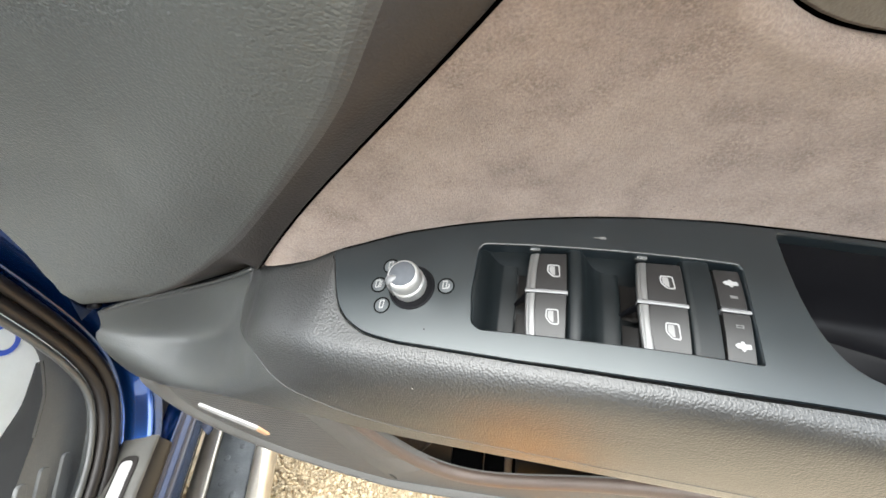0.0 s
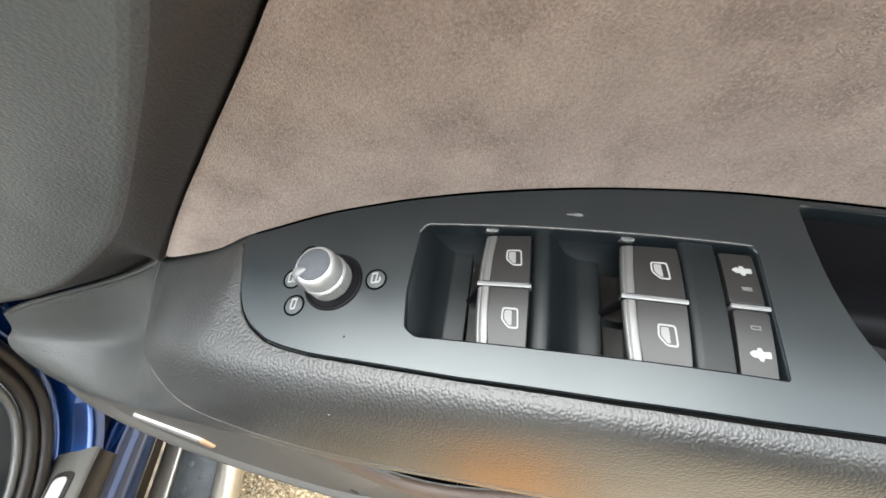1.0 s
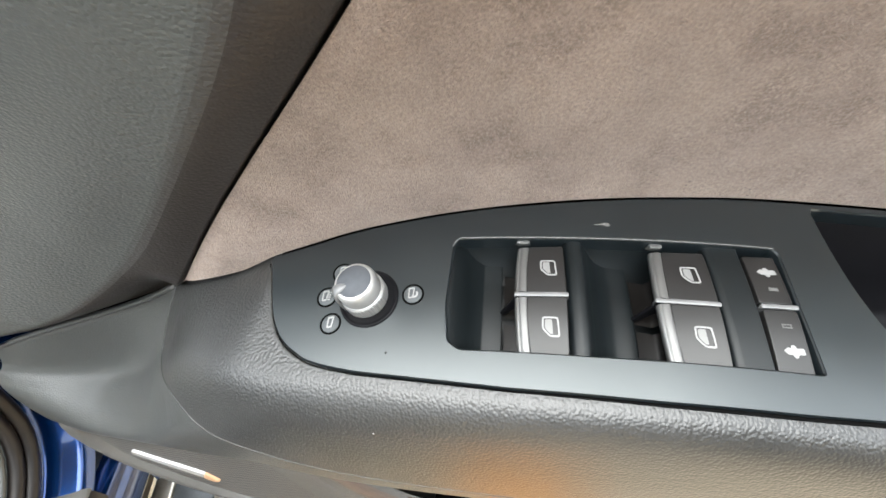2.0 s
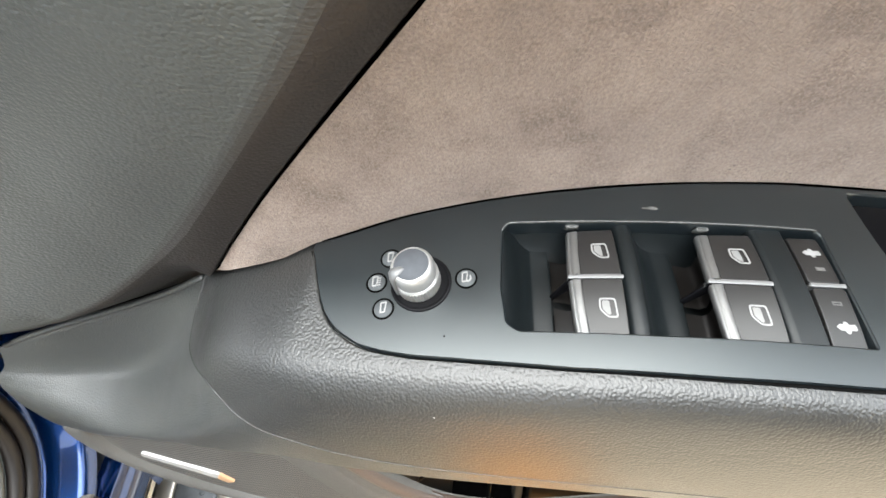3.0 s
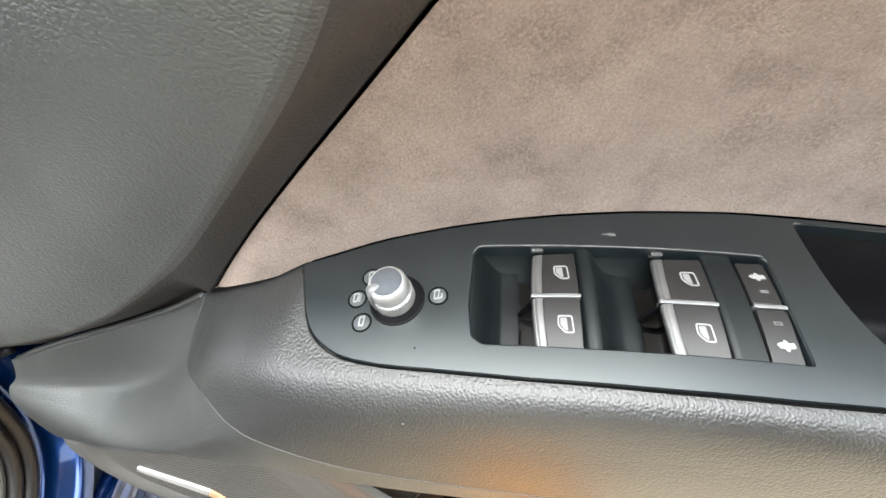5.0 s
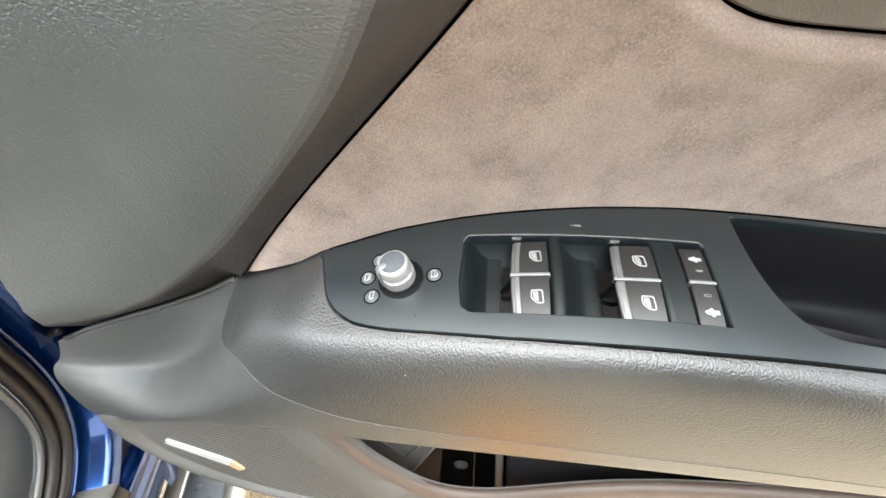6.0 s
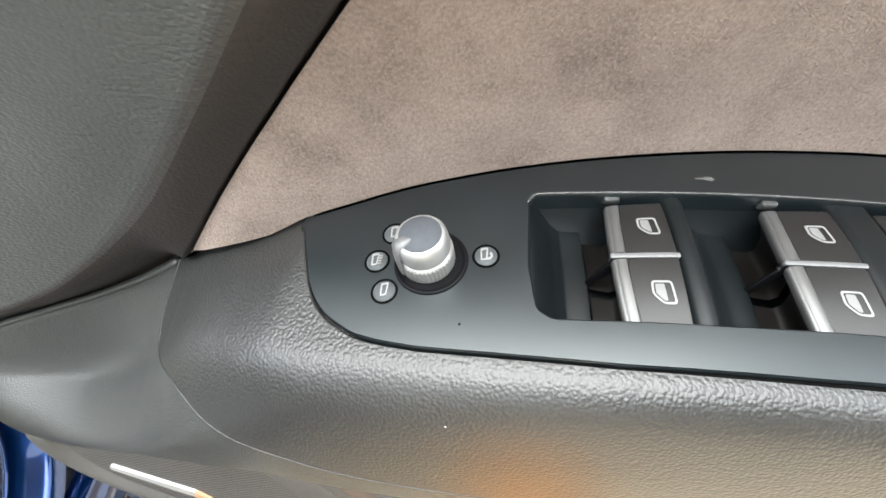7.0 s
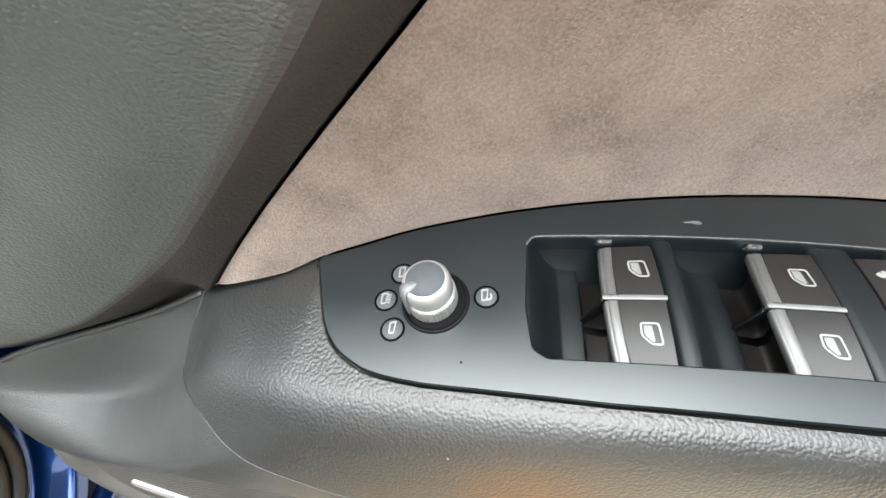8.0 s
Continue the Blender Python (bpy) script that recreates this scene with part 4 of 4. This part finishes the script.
GRIP = [(0.0112, 0.0006), (0.0117, 0.0011), (0.0117, 0.0085), (0.0113, 0.0094), (0.0107, 0.0099)]
grip = lathe(GRIP, nm, 176, lambda k, i: 1.0 + (0.030 if k % 4 in (0, 1) and 0 < i < 3 else 0.0))
knob = part("knob", grip, KNOB, mirror, "knurled satin aluminium knob", smooth=False)
part("knob_head", lathe([(0.0104, 0.0097), (0.0110, 0.0105), (0.0112, 0.0118), (0.0111, 0.0165), (0.0108, 0.0182), (0.0103, 0.0193), (0.0096, 0.0200), (0.0091, 0.0202)], nm, 64), KNOB, knob, "rounded satin head")
part("cap", lathe([(0.0090, 0.0199), (0.0088, 0.02035), (0.0005, 0.0205)], nm, 48), CAP, knob, "flat grey cap")
pm = nm @ pose(0, 0, 0, 0, 0, 212)
sect = [(0.0040, 0.0006, 0.0205), (0.0068, 0.0020, 0.0210), (0.0096, 0.0029, 0.0206), (0.0116, 0.0031, 0.0184), (0.0124, 0.0031, 0.0140), (0.0127, 0.0029, 0.0080), (0.0128, 0.0026, 0.0030)]
tab = [[pm @ Vector((r - 0.0012, -w, h - 0.0008)), pm @ Vector((r, -w, h)), pm @ Vector((r + 0.0004, -w * 0.5, h + 0.0005)), pm @ Vector((r + 0.0004, w * 0.5, h + 0.0005)), pm @ Vector((r, w, h)), pm @ Vector((r - 0.0012, w, h - 0.0008))] for r, w, h in sect]
part("pointer", loft(tab, towards=(0, 0, 1)), POINTER, knob, "raised dull grey pointer")

GLASS = rounded([(-1.5, 2.2), (1.3, 2.6), (1.1, -2.2), (-1.2, -2.5)], 0.5, 3)
GLASS_IN = rounded([(-0.95, 1.65), (0.8, 1.95), (0.65, -1.65), (-0.7, -1.9)], 0.3, 2)
RAYS = [[(1.5, a), (2.9, a + 0.1), (2.9, a - 0.45), (1.5, a - 0.5)] for a in (1.9, 0.7, -0.5, -1.7)]
FOLD = [(1.5 + 1.9 * math.cos(a), -0.6 + 1.9 * math.sin(a)) for a in np.linspace(-1.9, 0.9, 9)] + [(1.5 + 1.1 * math.cos(a), -0.6 + 1.1 * math.sin(a)) for a in np.linspace(0.9, -1.9, 9)]
for x, y, marks in ((-0.0292, 0.1872, [FOLD]), (-0.0714, 0.1725, []), (-0.0774, 0.1868, RAYS), (-0.0718, 0.2005, [])):
    dm = pad_pose(x, y)
    dot = part("symbol_disc", lathe([(0.0060, 0.0001), (0.0058, 0.0005), (0.0051, 0.0004), (0.0048, -0.0004)], dm, 32), GAP, mirror, "round recessed symbol ring")
    part("disc", lathe([(0.0049, 0.0002), (0.0046, 0.0006), (0.0004, 0.0009)], dm, 28), DISC, dot, "grey disc")
    part("symbol", symbol(GLASS, (x - 0.0008 * bool(marks), y), 0.00118, on_pad, h=0.0013, hole=GLASS_IN), WHITE, dot, "white mirror outline")
    for mark in marks:
        part("symbol_stroke", symbol(mark, (x - 0.0008, y), 0.00105, on_pad, h=0.0013), WHITE, dot)

# ---- the car body beside the hinge ----
CD, CN = Vector((0.342, -0.940, 0)), Vector((-0.940, -0.342, 0))


def car(s, w, z):
    """s rearward along the car's side, w inward across it."""
    p = CD * s + CN * w
    return (p.x, p.y, z)


body = thing("car", "deep blue car body at the open front doorway", "car")


def strip(name, profile, s0, s1, mat, label="", n=24):
    """A profile of (w, z) drawn along the sill."""
    rows = [[car(s, w, z) for w, z in profile] for s in np.linspace(s0, s1, n)]
    return part(name, loft(rows, towards=(0.5, 0, 1)), mat, body, label)


def tube(path, r, mat, name, label="", flat=1.0):
    rows = []
    pts = [Vector(p) for p in path]
    for k, p in enumerate(pts):
        t = (pts[min(k + 1, len(pts) - 1)] - pts[max(k - 1, 0)]).normalized()
        a = t.cross(CN).normalized()
        rows.append([p + a * r * flat * math.cos(q) + CN * r * math.sin(q) for q in [2 * math.pi * i / 10 for i in range(10)]])
    return part(name, loft(rows, closed=True), mat, body, label)


# aperture line (s, z): along the sill, up the hinge pillar and on to the dashboard
APERTURE = smooth_line([(0.9, 0.43), (-0.2, 0.43), (-0.27, 0.438), (-0.316, 0.455), (-0.355, 0.482), (-0.384, 0.51), (-0.398, 0.545), (-0.403, 0.6), (-0.398, 0.66), (-0.385, 0.743), (-0.36, 0.87), (-0.32, 1.0)], 90, 4)


def inset(path, d):
    """The same line moved by d towards the doorway's middle."""
    out = []
    for k, (s, z) in enumerate(path):
        a, b = path[max(k - 1, 0)], path[min(k + 1, len(path) - 1)]
        t = Vector((b[0] - a[0], b[1] - a[1])).normalized()
        out.append((s + t.y * d, z - t.x * d))
    return out


tube([car(s, 0.430, z) for s, z in inset(APERTURE, 0.006)], 0.0085, RUBBER, "outer_seal", "dark brown rubber door seal")
tube([car(s, 0.434, z) for s, z in inset(APERTURE, 0.0205)], 0.0075, RUBBER, "inner_seal", "dark brown rubber door seal")
tube([car(s, 0.440, z) for s, z in inset(APERTURE, 0.032)], 0.0045, TRIM, "seal_bead", "grey trim bead")
# kick panel inside the seal: an upper and a lower field, parted by a fold
KICK_OUT = [p for p in inset(APERTURE, 0.006) if p[0] < -0.2 and p[1] < 0.74]
KICK_IN = smooth_line([(-0.2, 0.526), (-0.238, 0.535), (-0.298, 0.554), (-0.343, 0.575), (-0.3726, 0.607), (-0.382, 0.619), (-0.3846, 0.639), (-0.382, 0.687), (-0.375, 0.74)], 40, 1)
FOLD_A, FOLD_B = Vector((-0.298, 0.5537)), Vector((-0.344, 0.465))


def above_fold(p):
    e = FOLD_B - FOLD_A
    return e.x * (p[1] - FOLD_A.y) - e.y * (p[0] - FOLD_A.x) < 0


def field(w):
    return lambda s, z: car(s, w - 0.25 * max(0.0, s + 0.30) ** 2 + 0.10 * max(0.0, z - 0.60), z)


kick_loop = KICK_OUT + [p for p in reversed(KICK_IN)]


def cut(loop, keep):
    """The part of a closed loop on one side of the fold."""
    out = []
    for p, q in zip(loop, loop[1:] + loop[:1]):
        if keep(p):
            out.append(p)
        if keep(p) != keep(q):
            lo, hi = Vector(p), Vector(q)
            for _ in range(30):
                mid_point = (lo + hi) / 2
                if keep(mid_point) == keep(p):
                    lo = mid_point
                else:
                    hi = mid_point
            out.append(tuple(lo))
    return out


upper = cut(kick_loop, above_fold)
lower = cut(kick_loop, lambda p: not above_fold(p))


def lower_field(w):
    """The lower field leans back under the fold."""
    return lambda s, z: car(s, w + 0.05 * max(0.0, 0.56 - z) - 0.25 * max(0.0, s + 0.30) ** 2, z)


kick = part("kick_panel", sheet(upper, field(0.466), 0.008, towards=(0.9, 0.3, 0.3)), KICK, body, "dark grey moulded kick panel")
part("lower_field", sheet(lower, lower_field(0.463), 0.008, towards=(0.9, 0.3, 0.3)), KICK, kick)
for a, b, r in (((-0.303, 0.494), (-0.258, 0.468), 0.0085), ((-0.276, 0.516), (-0.240, 0.494), 0.008), ((-0.250, 0.534), (-0.225, 0.519), 0.007)):
    a, b = Vector(a), Vector(b)
    t = (b - a).normalized()
    n = Vector((-t.y, t.x))
    rib_loop = rounded([tuple(a + n * r * 0.5), tuple(a - n * r), tuple(b - n * r), tuple(b + n * r)], r * 0.8)
    part("rib", sheet(rib_loop, lower_field(0.460), 0.006, rim=[(0.0008, 0.0004), (0.0016, 0.0018), (0.0018, 0.004)], towards=(0.9, 0.3, 0.3)), KICK, kick)
shelf = []
for a, b in KICK_IN:
    if a > -0.376 and b < 0.62:
        k = min(1.0, (a + 0.376) / 0.07)
        shelf.append([car(a - 0.003, 0.4655 - 0.25 * max(0.0, a + 0.30) ** 2, b - 0.003), car(a - 0.003 * k, 0.469 + 0.03 * k, b - 0.001 - 0.012 * k), car(a - 0.008 * k, 0.47 + 0.08 * k, b - 0.001 - 0.045 * k)])
# face turning inward; its shade is put into the near-black plastic
part("kick_return", loft(shelf, towards=(0.9, 0.3, 0.3)), KICKDARK, body, "return of the kick panel, shade put into its dark colour")
# painted pillar between the seal and the hinge gap
PILLAR = ((-0.002, 0.434), (0.004, 0.4315), (0.0095, 0.4305), (0.0118, 0.4295), (0.0130, 0.4270), (0.0138, 0.4225), (0.0155, 0.400), (0.0165, 0.3935), (0.0190, 0.3895), (0.034, 0.387))
lines = [inset(APERTURE, -d)[26:] for d, w in PILLAR]
pillar = [[car(line[k][0], w, line[k][1]) for line, (d, w) in zip(lines, PILLAR)] for k in range(len(lines[0]))]
part("hinge_pillar", loft(pillar, towards=(0.9, 0.2, 0.3)), BLUE, body, "glossy blue painted hinge pillar")
strip("scuff_plate", [(0.436, 0.444), (0.428, 0.452), (0.385, 0.4495), (0.382, 0.448), (0.381, 0.4455)], -0.335, 0.9, SCUFF, "grey plastic scuff plate")
inlay_bed = rounded([(-0.307, 0.3945), (-0.01, 0.3945), (-0.01, 0.4195), (-0.307, 0.4195)], 0.011)
part("inlay_bed", sheet(inlay_bed, lambda s, w: car(s, w, 0.4518), 0.02, rim=[(0.0003, 0.0004)], towards=(0, 0, 1)), RUBBER, body, "dark recess round the sill inlay")
label_loop = rounded([(-0.30, 0.4005), (-0.02, 0.4005), (-0.02, 0.4165), (-0.30, 0.4165)], 0.008)
part("sill_inlay", sheet(label_loop, lambda s, w: car(s, w, 0.4525), 0.02, rim=[(0.0006, 0.0004), (0.0006, 0.002)], towards=(0, 0, 1)), LENS, body, "bright polished sill inlay")
fender_rows = [[car(s, w, z) for s, w in ((-0.40, 0.386), (-0.412, 0.38), (-0.43, 0.384), (-0.47, 0.386), (-0.475, 0.36), (-0.50, 0.355), (-0.51, 0.33), (-0.60, 0.32), (-0.9, 0.36))] for z in np.linspace(0.30, 0.95, 12)]
part("fender_return", loft(fender_rows, towards=(0.9, 0.2, 0)), BLUE, body, "dark blue painted wing return")
strip("sill_trim", [(0.383, 0.4465), (0.3795, 0.444), (0.3745, 0.426), (0.3735, 0.4195), (0.378, 0.416)], -0.333, 0.9, RUBBER, "brown-black sill trim")
strip("sill_panel", [(0.400, 0.426), (0.379, 0.421), (0.3775, 0.418), (0.3800, 0.401), (0.3795, 0.396), (0.3765, 0.3915), (0.3758, 0.386), (0.379, 0.364), (0.380, 0.350), (0.383, 0.335), (0.392, 0.318), (0.43, 0.30)], -0.6, 0.9, BLUE, "glossy blue painted sill")
step = thing("running_board", "running board with ribbed grey rubber tread and bright edge strips", "running board")


def step_strip(name, profile, mat, label):
    rows = [[car(s, w, z) for w, z in profile] for s in np.linspace(-0.6, 0.9, 30)]
    return part(name, loft(rows, towards=(0, 0, 1)), mat, step, label)


step_strip("inner_edge", [(0.446, 0.19), (0.444, 0.206), (0.436, 0.214), (0.424, 0.218), (0.408, 0.219), (0.404, 0.215), (0.403, 0.205)], STEEL, "bright inner edge strip")
# dark strip closing the gap below the sill; shade put into the colour
strip("sill_underside", [(0.405, 0.316), (0.430, 0.300), (0.452, 0.262), (0.460, 0.19)], -0.6, 0.9, RUBBER, "dark strip under the sill, shade put into its colour")
step_strip("tread", [(0.403, 0.205), (0.402, 0.214), (0.396, 0.2175), (0.334, 0.2175), (0.329, 0.213), (0.328, 0.205)], TREAD, "grey rubber tread")
step_strip("outer_edge", [(0.329, 0.205), (0.327, 0.2165), (0.322, 0.220), (0.306, 0.219), (0.297, 0.210), (0.294, 0.190), (0.30, 0.16), (0.42, 0.155)], STEEL, "bright outer edge strip")
for k in range(22):
    for j in range(2):
        s, w = -0.5 + 0.045 * k + 0.02 * j, 0.352 + 0.026 * j
        m = Matrix.Translation(car(s, w, 0.2172))
        part("stud", lathe([(0.0065, 0.0), (0.0060, 0.0012), (0.0030, 0.0016)], m, 12), TREAD, step)

# unseen bonnet and wing, added to block light from the front
part("bonnet", slab([car(-1.7, 0.33, 1.0), car(-0.50, 0.33, 1.06), car(-0.50, 1.75, 1.10), car(-1.7, 1.75, 1.04)], 0.05, 0.02), BLUE, body, "unseen blue bonnet blocking light")
part("front_wing", slab([car(-1.7, 0.33, 0.35), car(-0.52, 0.33, 0.35), car(-0.50, 0.33, 1.04), car(-1.7, 0.33, 0.98)], 0.05, 0.02), BLUE, body, "unseen blue front wing blocking light")
# interior that closes the doorway: floor, dashboard end, roof and far side
part("cabin_floor", slab([car(-0.6, 0.44, 0.36), car(1.0, 0.44, 0.36), car(1.0, 1.7, 0.36), car(-0.6, 1.7, 0.36)], 0.05), KICK, body, "dark cabin floor")
part("dashboard", slab([car(-0.60, 0.56, 0.78), car(-0.45, 0.56, 0.95), car(-0.45, 1.7, 0.95), car(-0.60, 1.7, 0.78)], 0.2, 0.02), KICKDARK, body, "dark grey dashboard")
part("roof", slab([car(0.35, 0.50, 1.62), car(1.9, 0.50, 1.62), car(1.9, 1.8, 1.62), car(0.35, 1.8, 1.62)], 0.06, 0.02), HEADLINER, body, "roof with pale headliner")
part("far_side", slab([car(-0.8, 1.75, 0.2), car(1.9, 1.75, 0.2), car(1.9, 1.75, 1.0), car(-0.8, 1.75, 1.0)], 0.05, 0.01), KICKDARK, body)
part("rear_door", slab([car(0.62, 0.40, 0.42), car(1.9, 0.40, 0.42), car(1.9, 0.40, 1.05), car(0.62, 0.40, 1.05)], 0.1, 0.02), BLUE, body, "blue rear door")

mat_paper = thing("paper_sheet", "white paper sheet with a blue printed ring in the footwell", "paper sheet")
paper_loop = rounded([(-0.50, 0.43), (-0.53, 0.60), (-0.53, 0.74), (-0.30, 0.76), (-0.22, 0.62), (-0.25, 0.43)], 0.01)
part("paper", sheet(paper_loop, lambda s, z: car(s, 0.60 - 0.02 * math.sin(9 * s), z), 0.02, rim=[(0.0, 0.0008)], towards=(0.9, 0.3, 0)), PAPER, mat_paper)
ring_out = [(-0.454 + 0.024 * math.cos(a), 0.573 + 0.024 * math.sin(a)) for a in np.linspace(0, 6.1, 26)]
ring_in = [(-0.454 + 0.016 * math.cos(a), 0.573 + 0.016 * math.sin(a)) for a in np.linspace(0, 6.1, 20)]
part("printed_ring", sheet(ring_out, lambda s, z: car(s, 0.5985 - 0.02 * math.sin(9 * s), z), 0.006, holes=(ring_in,), towards=(0.9, 0.3, 0)), INK, mat_paper, "blue printed ring")

# ---- ground ----
ground = tagged(part("ground", sheet([(-60.0, -60.0), (60.0, -60.0), (60.0, 60.0), (-60.0, 60.0)], lambda x, y: (x, y, -0.105), 20.0, towards=(0, 0, 1)), EARTH), "yellow-brown gravel bed", "ground", kind="structure")
rng = random.Random(5)


def stones(x0, x1, y0, y1, count):
    verts, faces = [], []
    ico = bmesh.new()
    bmesh.ops.create_icosphere(ico, subdivisions=1, radius=1.0)
    iv = [v.co.copy() for v in ico.verts]
    ifc = [[v.index for v in fc.verts] for fc in ico.faces]
    ico.free()
    for _ in range(count):
        r = rng.uniform(0.0032, 0.0072)
        c = Vector((rng.uniform(x0, x1), rng.uniform(y0, y1), -0.105 + rng.uniform(0.0, 0.012)))
        m = Euler((rng.uniform(0, 6), rng.uniform(0, 6), rng.uniform(0, 6))).to_matrix()
        sc = Vector((1.0, rng.uniform(0.6, 1.0), rng.uniform(0.45, 0.8))) * r
        n = len(verts)
        verts += [tuple(c + m @ Vector((v.x * sc.x * rng.uniform(0.8, 1.15), v.y * sc.y * rng.uniform(0.8, 1.15), v.z * sc.z))) for v in iv]
        faces += [[n + i for i in fc] for fc in ifc]
    me = bpy.data.meshes.new("gravel")
    me.from_pydata(verts, [], faces)
    me.materials.append(STONE)
    return tagged(new("gravel", me), "loose yellow and tan gravel stones", "gravel", kind="stuff")


stones(-0.75, 0.35, -0.1, 0.75, 34000)

# ---- unseen dark wall, added behind the camera to block low sky light ----
BLOCKER = material("blocker_dark", (0.030, 0.026, 0.022), 0.8, noise_scale=6, noise_amount=0.3)
blocker = slab([(0.5, -1.4, -0.12), (3.2, -1.4, -0.12), (3.2, -1.4, 1.9), (0.5, -1.4, 1.9)], 0.06, 0.004)
tagged(part("light_blocker", blocker, BLOCKER), "plain dark wall added unseen to block light", "wall", kind="structure")

# ---- unseen orange card, added to throw a warm glow on the armrest ----
ORANGE = material("orange_bounce", (0.90, 0.37, 0.07), 0.9, noise_scale=60, noise_amount=0.15)
tagged(part("orange_bounce_card", slab([(0.0, -0.36, -0.085), (0.27, -0.36, -0.085), (0.27, 0.07, -0.085), (0.0, 0.07, -0.085)], 0.012, 0.003), ORANGE), "unseen orange card on the gravel, added for the warm glow", "mat")

# ---- small marks ----
lint = tagged(part("lint_speck", lathe([(0.0004, 0.0), (0.0005, 0.0003), (0.0002, 0.0005)], Matrix.Translation((-0.041, 0.1307, 0.809)) @ pose(0, 0, 0, 90), 8), WHITE), "tiny white lint speck on the armrest", "lint")
spot = tagged(part("dust_speck", lathe([(0.0006, 0.0), (0.0005, 0.0002), (0.0002, 0.0003)], pad_pose(-0.0385, 0.1582), 8), BLACK), "tiny dark dust speck on the bezel", "dust speck")
dust_rng = random.Random(11)
flecks = bmesh.new()
for k in range(70):
    if k < 40:
        x, z = dust_rng.uniform(-0.36, -0.08), dust_rng.uniform(0.80, 1.08)
        if not poly_inside((x + 0.012, z - 0.012), panel_face):
            continue
        at = Vector((x, panel_y(x, z) - 0.0002, z))
    else:
        at = Vector(arm(dust_rng.uniform(-0.1, 0.3), dust_rng.uniform(1.4, 2.5))) + Vector((0, -0.0003, 0.0002))
    r = dust_rng.uniform(0.00012, 0.0003)
    bmesh.ops.create_icosphere(flecks, subdivisions=1, radius=r, matrix=Matrix.Translation(at) @ Matrix.Diagonal((dust_rng.uniform(0.7, 2.0), 0.5, 1.0, 1.0)))
tagged(part("dust", flecks, GREYPRINT), "fine pale dust flecks on the door trim", "dust", kind="stuff")
fluff = bmesh.new()
for k in range(130):
    x = dust_rng.uniform(-0.17, 0.33)
    z = pad_z(x, pad_back(x)) + 0.0015 + abs(dust_rng.gauss(0.0, 0.012))
    at = Vector(suede(x, z)) + Vector((0, -0.0002, 0))
    bmesh.ops.create_icosphere(fluff, subdivisions=1, radius=dust_rng.uniform(0.00015, 0.00035), matrix=Matrix.Translation(at) @ Matrix.Diagonal((dust_rng.uniform(0.7, 2.5), 0.6, 1.0, 1.0)))
tagged(part("suede_lint", fluff, PIPING), "fine pale lint along the foot of the suede", "lint", kind="stuff")
